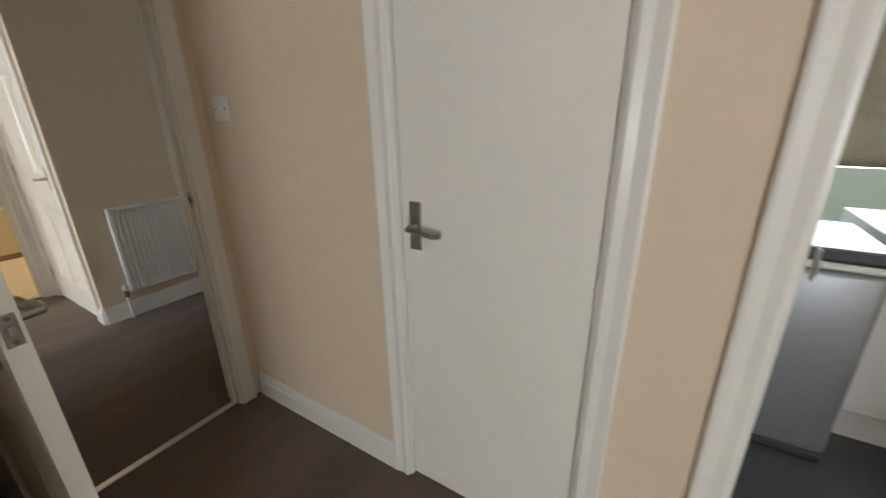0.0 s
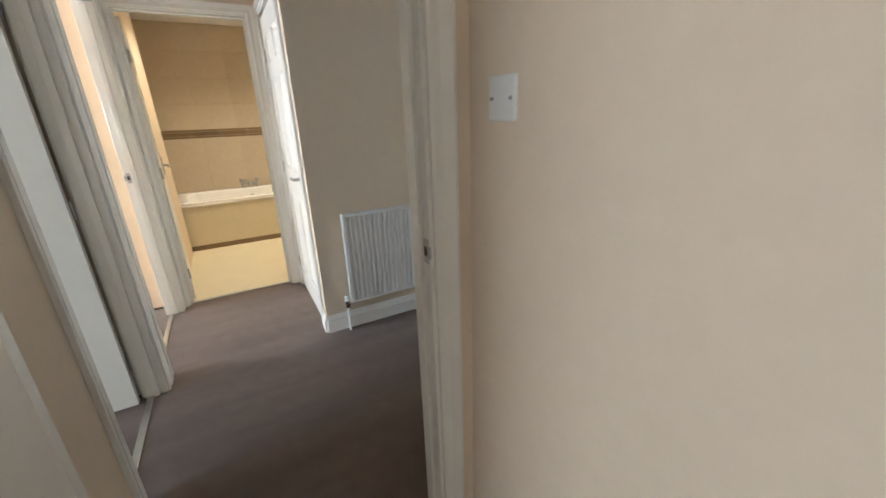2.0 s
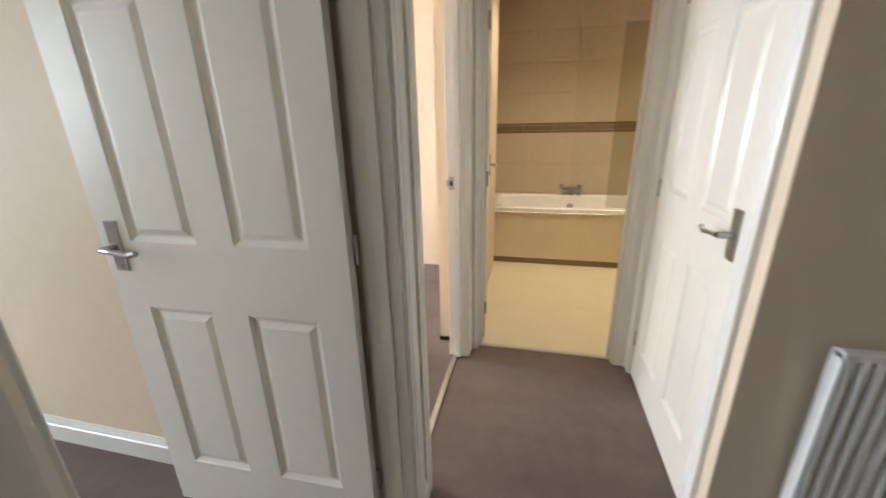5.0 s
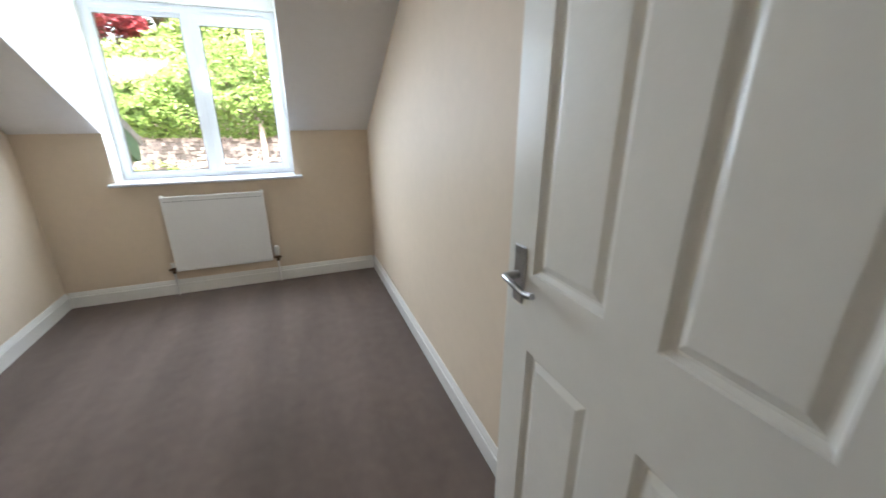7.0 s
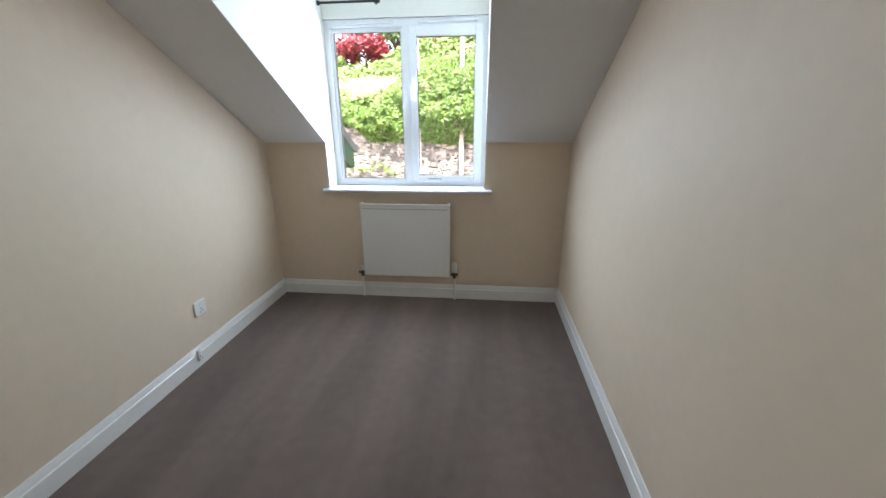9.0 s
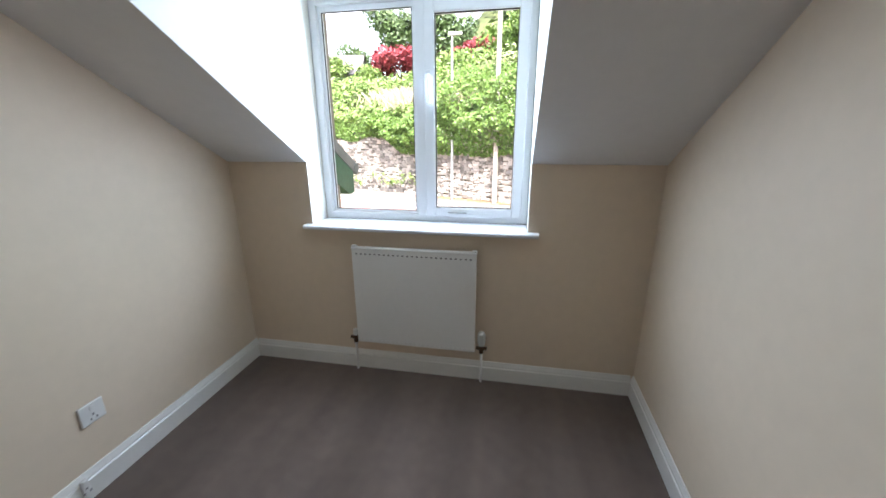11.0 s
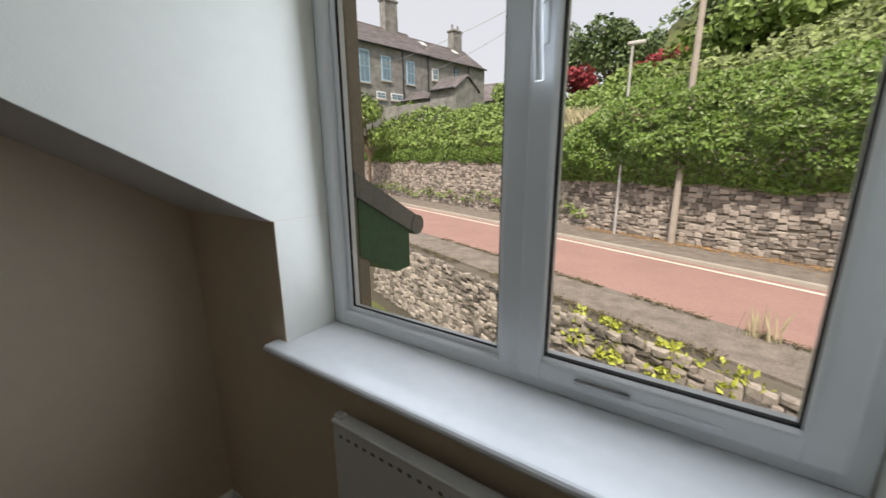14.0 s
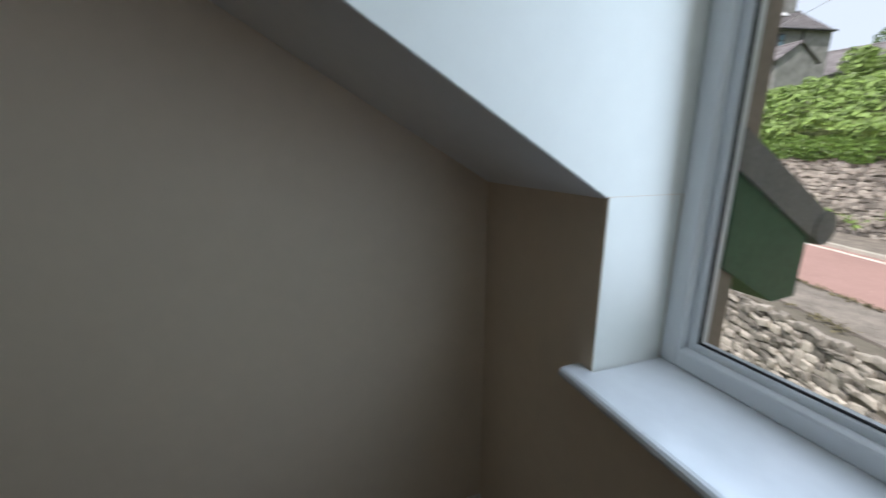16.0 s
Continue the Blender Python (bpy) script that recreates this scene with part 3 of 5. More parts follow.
def panel_door(name, label, width, m, handle_z=1.02, lever_sides=(-1, 1), latch=True, height=1.985):
    """A six-panel moulded door leaf: hinge edge at u=0, leaf along +x, thickness 0.035 along y, centred on y=0."""
    d = empty(name, label, "door", m)
    T = 0.0175
    cols = [(0.105, width / 2 - 0.058), (width / 2 + 0.058, width - 0.105)]
    b2 = bmesh.new()
    us = sorted({0, width, *[u for c in cols for u in c]})
    zs = sorted({0.008, height, *[z for p in PANELS6 for z in p]})
    for s in (-1, 1):
        for i in range(len(us) - 1):
            for j in range(len(zs) - 1):
                u0, u1, z0, z1 = us[i], us[i + 1], zs[j], zs[j + 1]
                is_panel = any(abs(u0 - c[0]) < 1e-6 for c in cols) and any(abs(z0 - p[0]) < 1e-6 for p in PANELS6)
                rings = [(0, 0.0)]
                if is_panel:
                    rings = [(0, 0.0), (0.003, 0.005), (0.013, 0.0115), (0.019, 0.012), (0.036, 0.0045), (0.039, 0.004)]
                prev = None
                for off, dep in rings:
                    y = s * (T - dep)
                    ring = [b2.verts.new((u0 + off, y, z0 + off)), b2.verts.new((u1 - off, y, z0 + off)), b2.verts.new((u1 - off, y, z1 - off)), b2.verts.new((u0 + off, y, z1 - off))]
                    if prev:
                        for k in range(4):
                            b2.faces.new((prev[k], prev[(k + 1) % 4], ring[(k + 1) % 4], ring[k]))
                    prev = ring
                b2.faces.new(prev)
    e = [(0, 0.008), (width, 0.008), (width, height), (0, height)]
    for k in range(4):
        (ua, za), (ub, zb) = e[k], e[(k + 1) % 4]
        b2.faces.new([b2.verts.new((ua, -T, za)), b2.verts.new((ub, -T, zb)), b2.verts.new((ub, T, zb)), b2.verts.new((ua, T, za))])
    bmesh.ops.remove_doubles(b2, verts=b2.verts[:], dist=0.0004)
    part("leaf", b2, M_DOOR, d, smooth=False)
    for s in lever_sides:
        lever(d, width - 0.055, handle_z, s * T, s, -1)
    if latch:
        b2 = bmesh.new()
        add_box(b2, width - 0.0005, width + 0.002, -0.0115, 0.0115, handle_z - 0.030, handle_z + 0.030, 0.001)
        lp = part("latch_plate", b2, M_CHROME, d, "steel latch plate with two screws")
        b2 = bmesh.new()
        add_prism(b2, [(width, -0.006), (width + 0.011, -0.006), (width + 0.002, 0.006), (width, 0.006)], "z", handle_z - 0.008, handle_z + 0.008)
        part("latch_bolt", b2, M_CHROME, lp)
        for dz in (-0.022, 0.022):
            b2 = bmesh.new()
            add_cyl(b2, (width + 0.001, 0, handle_z + dz), (width + 0.003, 0, handle_z + dz), 0.0045, n=10)
            part("screw", b2, M_SLOT, lp)
    for hz in (0.22, 1.0, 1.76):
        b2 = bmesh.new()
        add_cyl(b2, (-0.004, -T - 0.003, hz - 0.04), (-0.004, -T - 0.003, hz + 0.04), 0.006, n=10)
        part("hinge", b2, M_CHROME, d)
    return d


def leaf_pose(hinge, tip):
    a = math.degrees(math.atan2(tip[1] - hinge[1], tip[0] - hinge[0]))
    return pose(hinge[0], hinge[1], 0, 0, 0, a)


panel_door("bedroom_door", "white moulded six-panel door standing open into the bedroom", 0.765, leaf_pose((3.722, 0.505), (3.708, 1.27)), 0.99)
panel_door("lobby_door", "white moulded six-panel door open against the lobby", 0.760, leaf_pose((2.365, 0.265), (1.615, 0.172)), 1.0)
panel_door("bathroom_door", "white panelled door standing open into the bathroom", 0.725, leaf_pose((4.985, 0.330), (5.70, 0.395)), 1.0)
panel_door("passage_cupboard_door", "white moulded six-panel door, closed, beside the radiator", CD1 - CD0 - 0.006, leaf_pose((CD1 - 0.003, -0.512), (CD0 + 0.003, -0.512)), 0.985, lever_sides=(-1,), latch=False)


def flat_door(name, label, x0, x1, face, handle_u, tow, handle=True, brass=False):
    d = empty(name, label, "door", pose(0, 0, 0))
    b2 = bmesh.new()
    add_box(b2, x0 + 0.004, x1 - 0.004, face - 0.035, face, 0.008, HEAD - 0.022, 0.002)
    part("leaf", b2, M_FLATDOOR, d)
    if handle:
        lever(d, handle_u, 1.015, face, 1, tow)
    if brass:
        b2 = bmesh.new()
        add_box(b2, handle_u - 0.02, handle_u + 0.02, face, face + 0.014, 0.945, 0.995, 0.004)
        k = part("latch_knob", b2, M_BRASS, d, "small brass latch")
        b2 = bmesh.new()
        add_cyl(b2, (handle_u, face + 0.012, 0.97), (handle_u, face + 0.034, 0.97), 0.012, n=14)
        part("turn_button", b2, M_BRASS, k)
    return d


flat_door("lobby_cupboard_door", "plain flush white cupboard door, closed, with lever handle", FD0, FD1, -0.632, 1.352, -1)
flat_door("landing_side_door", "plain white closed door with a small brass latch", SD0, SD1, -1.345, 3.40, -1, handle=False, brass=True)


# ---- radiators ----
def valve(parent, x, y, z, head=True):
    b2 = bmesh.new()
    add_cyl(b2, (x, y, 0.0), (x, y, z - 0.03), 0.0075, n=10)
    part("pipe", b2, M_RAD, parent, "white painted radiator pipe")
    b2 = bmesh.new()
    add_cyl(b2, (x, y, z - 0.03), (x, y, z + 0.02), 0.013, n=12)
    add_cyl(b2, (x - 0.03, y, z), (x + 0.03, y, z), 0.010, n=12)
    v = part("valve", b2, M_COPPER, parent, "bronze radiator valve")
    b2 = bmesh.new()
    if head:
        add_cyl(b2, (x, y, z + 0.018), (x, y, z + 0.034), 0.017, 0.021, n=18)
        add_cyl(b2, (x, y, z + 0.034), (x, y, z + 0.092), 0.021, 0.020, n=18)
        add_cyl(b2, (x, y, z + 0.092), (x, y, z + 0.102), 0.020, 0.013, n=18)
        for k in range(12):
            a = math.tau * k / 12
            c, q = math.cos(a) * 0.0205, math.sin(a) * 0.0205
            add_cyl(b2, (x + c, y + q, z + 0.036), (x + c, y + q, z + 0.088), 0.0025, n=6)
        part("thermostat_head", b2, M_PLASTIC, v, "ribbed white plastic thermostat head")
    else:
        add_cyl(b2, (x, y, z + 0.018), (x, y, z + 0.055), 0.015, 0.013, n=16)
        part("valve_cap", b2, M_PLASTIC, v, "small white plastic valve cap")


def flat_radiator(x0, x1, y_wall, z0, z1):
    r = empty("radiator", "flat white steel panel radiator below the window", "radiator", pose((x0 + x1) / 2, y_wall, 0))
    ox = (x0 + x1) / 2
    L, R = x0 - ox, x1 - ox
    b2 = bmesh.new()
    add_box(b2, L, R, -0.058, -0.043, z0, z1, 0.005, seg=2)
    part("front_panel", b2, M_RAD, r)
    b2 = bmesh.new()
    add_box(b2, L + 0.01, R - 0.01, -0.043, -0.022, z0 + 0.02, z1 - 0.02, 0.003)
    part("convector", b2, M_RAD, r)
    b2 = bmesh.new()
    add_box(b2, L - 0.002, R + 0.002, -0.060, -0.022, z1 - 0.008, z1 + 0.004, 0.003)
    part("top_rail", b2, M_RAD, r)
    n = 25
    for zz in (z1 - 0.032, z0 + 0.018):
        for i in range(n):
            u = L + 0.03 + (R - L - 0.06) * i / (n - 1)
            b2 = bmesh.new()
            add_box(b2, u - 0.0055, u + 0.0055, -0.0595, -0.0570, zz - 0.0035, zz + 0.0035)
            part("slot", b2, M_SLOT if zz > 0.5 else M_PLASTIC, r)
    for u in (L + 0.1, R - 0.1):
        b2 = bmesh.new()
        add_box(b2, u - 0.02, u + 0.02, -0.022, 0, z0 + 0.05, z1 - 0.06)
        part("bracket", b2, M_RAD, r)
    for u in (L + 0.012, R - 0.012):
        b2 = bmesh.new()
        add_box(b2, u - 0.014, u + 0.014, -0.05, -0.028, z1, z1 + 0.014, 0.004)
        part("air_vent", b2, M_RAD, r)
    valve(r, L - 0.022, -0.035, z0 + 0.015, False)
    valve(r, R + 0.035, -0.035, z0 + 0.02, True)
    return r


flat_radiator(2.262, 2.958, 3.845, 0.20, 0.782)


def ribbed_radiator(y0, y1, x_wall, z0, z1):
    r = empty("radiator", "white ribbed steel radiator on the landing wall", "radiator", pose(x_wall, (y0 + y1) / 2, 0))
    h = (y1 - y0) / 2
    b2 = bmesh.new()
    n = 16
    pitch = 2 * h / n
    outline = [(-0.035, -h)]
    for i in range(n):
        a = -h + i * pitch
        outline += [(-0.048, a + pitch * 0.10), (-0.048, a + pitch * 0.12), (-0.062, a + pitch * 0.32), (-0.062, a + pitch * 0.68), (-0.048, a + pitch * 0.88)]
    outline += [(-0.048, h), (-0.035, h)]
    add_prism(b2, outline, "z", z0 + 0.012, z1 - 0.02)
    part("front_panel", b2, M_RAD, r)
    for za, zb in ((z0, z0 + 0.014), (z1 - 0.022, z1)):
        b2 = bmesh.new()
        add_box(b2, -0.064, -0.033, -h - 0.004, h + 0.004, za, zb, 0.004)
        part("rail", b2, M_RAD, r)
    for u in (-h, h):
        b2 = bmesh.new()
        add_box(b2, -0.060, -0.020, u - 0.004, u + 0.004, z0, z1 - 0.005, 0.002)
        part("side_cover", b2, M_RAD, r)
    for u in (-h + 0.1, h - 0.1):
        b2 = bmesh.new()
        add_box(b2, -0.035, 0, u - 0.02, u + 0.02, z0 + 0.05, z1 - 0.06)
        part("bracket", b2, M_RAD, r)
    valve(r, -0.045, h + 0.030, z0 + 0.0, False)
    valve(r, -0.045, -h - 0.030, z0 + 0.03, True)
    return r


ribbed_radiator(-1.150, -0.655, 3.89, 0.195, 0.785)


# ---- sockets and switches ----
def wall_plate(name, label, m, w, h, rocker):
    p = empty(name, label, "switch" if rocker else "socket", m)
    b2 = bmesh.new()
    add_box(b2, -w / 2, w / 2, -0.010, 0, -h / 2, h / 2, 0.004, seg=2)
    part("plate", b2, M_PLASTIC, p)
    if rocker:
        b2 = bmesh.new()
        add_prism(b2, [(-0.010, -0.013), (-0.014, 0.013), (-0.009, 0.013), (-0.009, -0.013)], "x", -0.012, 0.012)
        part("rocker", b2, M_PLASTIC, p)
        for u in (-0.030, 0.030):
            b2 = bmesh.new()
            add_cyl(b2, (u, -0.0095, 0), (u, -0.0115, 0), 0.004, n=10)
            part("screw", b2, M_SLOT, p)
    else:
        for u in (0.0,):
            b2 = bmesh.new()
            add_box(b2, u - 0.009, u + 0.009, -0.013, -0.009, 0.012, 0.032, 0.002)
            part("rocker", b2, M_PLASTIC, p)
            for du, dz in ((0, -0.006), (-0.011, -0.024), (0.011, -0.024)):
                b2 = bmesh.new()
                add_box(b2, u + du - 0.0035, u + du + 0.0035, -0.0108, -0.0095, dz - 0.004, dz + 0.004)
                part("pin_hole", b2, M_SLOT, p)
    return p


wall_plate("light_switch", "white plastic light switch on the cream lobby wall", pose(2.232, -0.62, 1.362, 0, 0, 180), 0.086, 0.086, True)
wall_plate("power_socket", "white single power socket low on the cream wall", pose(1.53, 2.875, 0.335, 0, 0, 90), 0.092, 0.086, False)
b_ = wall_plate("skirting_cable_clip", "small white cable outlet on the skirting", pose(1.549, 2.77, 0.075, 0, 0, 90), 0.03, 0.07, False)

# ---- window ----
win = empty("window_1", "white plastic two-light dormer window, closed", "window", pose(WX0, 4.02, 0), kind="structure")


def frame_bars(b2, x0, x1, z0, z1, w, y0, y1, wb=None, wt=None, bev=0.006):
    wb, wt = wb or w, wt or w
    add_box(b2, x0, x0 + w, y0, y1, z0, z1, bev, seg=2)
    add_box(b2, x1 - w, x1, y0, y1, z0, z1, bev, seg=2)
    add_box(b2, x0 + w - 0.004, x1 - w + 0.004, y0 + 0.001, y1 - 0.001, z0, z0 + wb, bev, seg=2)
    add_box(b2, x0 + w - 0.004, x1 - w + 0.004, y0 + 0.001, y1 - 0.001, z1 - wt, z1, bev, seg=2)


W = WX1 - WX0
bm = bmesh.new()
frame_bars(bm, 0, W, 0.895, WZ1, 0.042, 0.0, 0.07, 0.040, 0.055)
part("window_frame", bm, M_PVC, win)
bm = bmesh.new()
add_box(bm, 0.575, 0.632, 0.001, 0.069, 0.93, 2.035, 0.006, seg=2)
part("mullion", bm, M_PVC, win)
bm = bmesh.new()
frame_bars(bm, 0.040, 0.577, 0.930, 2.033, 0.018, 0.022, 0.06, 0.018, 0.030, 0.005)
part("glazing_bead", bm, M_PVC, win)
bm = bmesh.new()
frame_bars(bm, 0.626, W - 0.036, 0.926, 2.036, 0.056, -0.014, 0.05, 0.052, 0.074, 0.008)
sash = part("opening_sash", bm, M_PVC, win)
bm = bmesh.new()
frame_bars(bm, 0.676, W - 0.086, 0.972, 1.968, 0.010, 0.004, 0.02, bev=0.003)
part("glazing_bead", bm, M_SEAL, sash, "thin dark glazing seal")
bm = bmesh.new()
frame_bars(bm, 0.0575, 0.5595, 0.9475, 2.0045, 0.005, 0.030, 0.036, bev=0.001)
part("glazing_seal", bm, M_SEAL, win)
for x0, x1, z0, z1, y in ((0.05, 0.57, 0.94, 2.01, 0.045), (0.672, W - 0.082, 0.965, 1.97, 0.028)):
    bm = bmesh.new()
    vs = [bm.verts.new(c) for c in ((x0, y, z0), (x1, y, z0), (x1, y, z1), (x0, y, z1))]
    bm.faces.new(vs)
    g = part("pane", bm, M_GLASS, win, "clear glass pane")
    g.visible_shadow = False
bm = bmesh.new()
add_box(bm, 0.640, 0.664, -0.022, -0.013, 1.60, 1.70, 0.004, seg=2)
hd = part("window_handle", bm, M_PVC, sash, "white espagnolette handle")
bm = bmesh.new()
tube(bm, [(0.652, -0.018, 1.675), (0.652, -0.045, 1.668), (0.656, -0.052, 1.62), (0.660, -0.046, 1.535)], 0.008, 10)
part("handle_grip", bm, M_PVC, win, smooth=True)
bm = bmesh.new()
add_box(bm, 0.755, 1.005, -0.018, -0.010, 0.938, 0.948, 0.002)
part("friction_stay", bm, M_PVC, win)
bm = bmesh.new()
add_box(bm, 0.755, 0.86, -0.024, -0.012, 0.950, 0.957, 0.002)
part("stay_arm", bm, M_CHROME, win)
for x0, x1 in ((0.08, 0.53), (0.70, 1.12)):
    bm = bmesh.new()
    add_box(bm, x0, x1, -0.012, 0.002, 2.048, 2.066, 0.003)
    part("trickle_vent", bm, M_PVC, win)
# sill board with rounded nose
bm = bmesh.new()
nose = [(4.025, 0.0), (3.812, 0.0)] + [(3.806 - 0.012 * math.sin(math.pi * k / 6), 0.012 - 0.012 * math.cos(math.pi * k / 6)) for k in range(7)] + [(3.812, 0.024), (4.025, 0.024)]
pts = []
for p in nose:
    if not pts or (abs(p[0] - pts[-1][0]) + abs(p[1] - pts[-1][1])) > 1e-5:
        pts.append(p)
add_prism(bm, [(y, 0.872 + z) for y, z in pts if y < 3.9] + [(3.846, 0.896), (3.846, 0.872)], "x", WX0 - 0.035, WX1 + 0.055)
add_box(bm, WX0 + 0.0045, WX1 - 0.0045, 3.8465, 4.03, 0.872, 0.8955)
tagged(part("window_sill", bm, M_SILL), "glossy white window board with rounded nose", "window sill", kind="structure")
# curtain pole in the dormer
pole = empty("curtain_pole", "thin black metal curtain pole above the window", "curtain pole", pose(2.02, 3.93, 2.17))
bm = bmesh.new()
add_cyl(bm, (0.0, 0, 0), (0.42, 0, 0), 0.008, n=12)
part("rod", bm, M_BLACK, pole)
bm = bmesh.new()
add_cyl(bm, (0.0, 0, 0), (0.015, 0, 0), 0.016, n=12)
part("end_socket", bm, M_BLACK, pole)
bm = bmesh.new()
add_cyl(bm, (0.40, 0, 0), (0.40, 0.075, 0), 0.006, n=8)
part("bracket", bm, M_BLACK, pole)
bm = bmesh.new()
g = bmesh.ops.create_uvsphere(bm, u_segments=12, v_segments=8, radius=0.016)
bmesh.ops.translate(bm, vec=(0.43, 0, 0), verts=g["verts"])
part("finial", bm, M_BLACK, pole, smooth=True)

# ---- bathroom ----
bath = empty("bathtub", "white acrylic bathtub with a plain cream front panel", "bathtub", pose(6.37, 0.0, 0))
BY0, BY1 = -1.20, 0.485
bm = bmesh.new()
# rim and basin as one shell

def ring_pts(inset, z, rr):
    x0, x1, y0, y1 = inset, 0.742 - inset, BY0 + inset * 1.4, BY1 - inset * 1.4
    out = []
    for cx, cy, a0 in ((x1 - rr, y1 - rr, 0), (x0 + rr, y1 - rr, 90), (x0 + rr, y0 + rr, 180), (x1 - rr, y0 + rr, 270)):
        for k in range(6):
            a = radians(a0 + 18 * k)
            out.append((cx + rr * math.cos(a), cy + rr * math.sin(a), z))
    return out
prev = None
for inset, z, rr in ((0.0, 0.495, 0.02), (0.0, 0.530, 0.02), (0.008, 0.538, 0.03), (0.062, 0.536, 0.09), (0.078, 0.52, 0.10), (0.11, 0.30, 0.12), (0.16, 0.16, 0.13), (0.22, 0.14, 0.12)):
    ring = [bm.verts.new(c) for c in ring_pts(inset, z, rr)]
    if prev:
        for k in range(len(ring)):
            bm.faces.new((prev[k], prev[(k + 1) % len(ring)], ring[(k + 1) % len(ring)], ring[k]))
    prev = ring
bm.faces.new(prev)
part("tub", bm, M_BATH, bath, smooth=True)
bm = bmesh.new()
add_box(bm, 0.008, 0.022, BY0, BY1, 0.055, 0.496, 0.002)
part("front_panel", bm, M_VINYL, bath, "cream bath side panel")
bm = bmesh.new()
add_box(bm, 0.012, 0.026, BY0, BY1, 0.0, 0.056, 0.002)
part("plinth", bm, M_BAND, bath, "dark plinth strip")
bm = bmesh.new()
add_box(bm, -0.004, 0.010, BY0, BY1, 0.488, 0.498, 0.002)
part("rim_trim", bm, M_STRIP, bath)
tap = empty("bath_tap", "chrome bath mixer tap on the far rim", "tap", pose(7.045, -0.32, 0.537))
bm = bmesh.new()
add_box(bm, -0.022, 0.022, -0.09, 0.09, 0.035, 0.07, 0.01, seg=2)
for u in (-0.08, 0.08):
    add_cyl(bm, (0, u, 0), (0, u, 0.05), 0.016, n=12)
part("body", bm, M_CHROME, tap, smooth=True)
for u in (-0.09, 0.09):
    bm = bmesh.new()
    add_cyl(bm, (0, u, 0.07), (0, u, 0.115), 0.024, 0.02, n=14)
    part("tap_head", bm, M_CHROME, tap, smooth=True)
bm = bmesh.new()
tube(bm, [(-0.01, 0, 0.055), (-0.09, 0, 0.05), (-0.115, 0, 0.02)], 0.013, 12)
part("spout", bm, M_CHROME, tap, smooth=True)
bm = bmesh.new()
add_cyl(bm, (6.985, -0.32, 0.43), (6.995, -0.32, 0.433), 0.032, n=18)
ov = part("overflow_cap", bm, M_CHROME)
tagged(ov, "round chrome overflow cap inside the bathtub", "overflow cap")
scr = empty("shower_screen", "smoky glass shower screen standing on the bathtub", "shower screen", pose(6.40, 0, 0))
bm = bmesh.new()
add_box(bm, -0.003, 0.003, -1.19, -0.56, 0.545, 1.98, 0.001)
g = part("pane", bm, M_SCREEN, scr)
g.visible_shadow = False
bm = bmesh.new()
add_box(bm, -0.010, 0.010, -1.2, -1.18, 0.538, 1.99, 0.002)
part("side_rail", bm, M_CHROME, scr)
bm = bmesh.new()
add_box(bm, -0.006, 0.006, -1.18, -0.56, 0.5375, 0.548, 0.002)
part("seal", bm, M_PLASTIC, scr)
# recessed spots
for sx, sy in ((6.0, -0.07), (6.0, -1.0)):
    sp = empty("ceiling_spotlight", "recessed round ceiling spotlight, lit warm", "ceiling light", pose(sx, sy, CEIL), group="bathroom spotlights")
    bm = bmesh.new()
    add_cyl(bm, (0, 0, -0.006), (0, 0, 0.0), 0.042, n=20)
    part("bezel", bm, M_CHROME, sp)
    bm = bmesh.new()
    add_cyl(bm, (0, 0, -0.009), (0, 0, -0.0065), 0.028, n=18)
    part("bulb", bm, M_BULB, sp)
    spot = lamp("spot_glow", "AREA", Matrix.Translation((sx, sy, CEIL - 0.02)), 1.15, (1.0, 0.86, 0.62), 0.07)
    spot.data.spread = radians(125)
fan = empty("extractor_vent", "small round dark extractor vent in the bathroom ceiling", "vent", pose(6.3, -0.38, CEIL))
bm = bmesh.new()
add_cyl(bm, (0, 0, -0.01), (0, 0, 0), 0.06, n=18)
part("grille", bm, M_SLOT, fan)

# ---- kitchen glimpse ----
kbin = empty("kitchen_bin", "tall slim grey steel bin with a black lid", "bin", pose(0.19, -1.72, 0))
bm = bmesh.new()
add_box(bm, -0.15, 0.25, -0.24, 0.24, 0.03, 0.80, 0.03, seg=3)
part("body", bm, M_STEEL, kbin, smooth=True)
bm = bmesh.new()
add_box(bm, -0.145, 0.245, -0.235, 0.235, 0.0, 0.035, 0.008)
part("base", bm, M_DARKPL, kbin)
bm = bmesh.new()
add_box(bm, -0.155, 0.255, -0.245, 0.245, 0.80, 0.825, 0.008)
part("rim", bm, M_PLASTIC, kbin)
bm = bmesh.new()
add_box(bm, -0.15, 0.25, -0.24, 0.24, 0.825, 0.875, 0.015, seg=2)
part("lid", bm, M_DARKPL, kbin)
unit = empty("kitchen_base_unit", "plain white kitchen base unit on a white plinth", "cabinet", pose(-0.375, -1.98, 0))
bm = bmesh.new()
add_box(bm, -0.5, 0.38, -0.3, 0.3, 0.15, 0.88, 0.004)
part("body", bm, M_UNIT, unit)
bm = bmesh.new()
add_box(bm, -0.5, 0.38, -0.3, 0.26, 0.0, 0.15)
part("plinth", bm, M_UNIT, unit)
bm = bmesh.new()
add_box(bm, -0.495, 0.375, 0.3, 0.318, 0.16, 0.87, 0.004)
part("door", bm, M_UNIT, unit)

# ---- outside: s runs along the road, d away from the house ----
U2, N2 = Vector((0.920, -0.392)), Vector((0.392, 0.920))


def sd(s, d, z):
    p = U2 * s + N2 * d
    return (p.x, p.y, z)


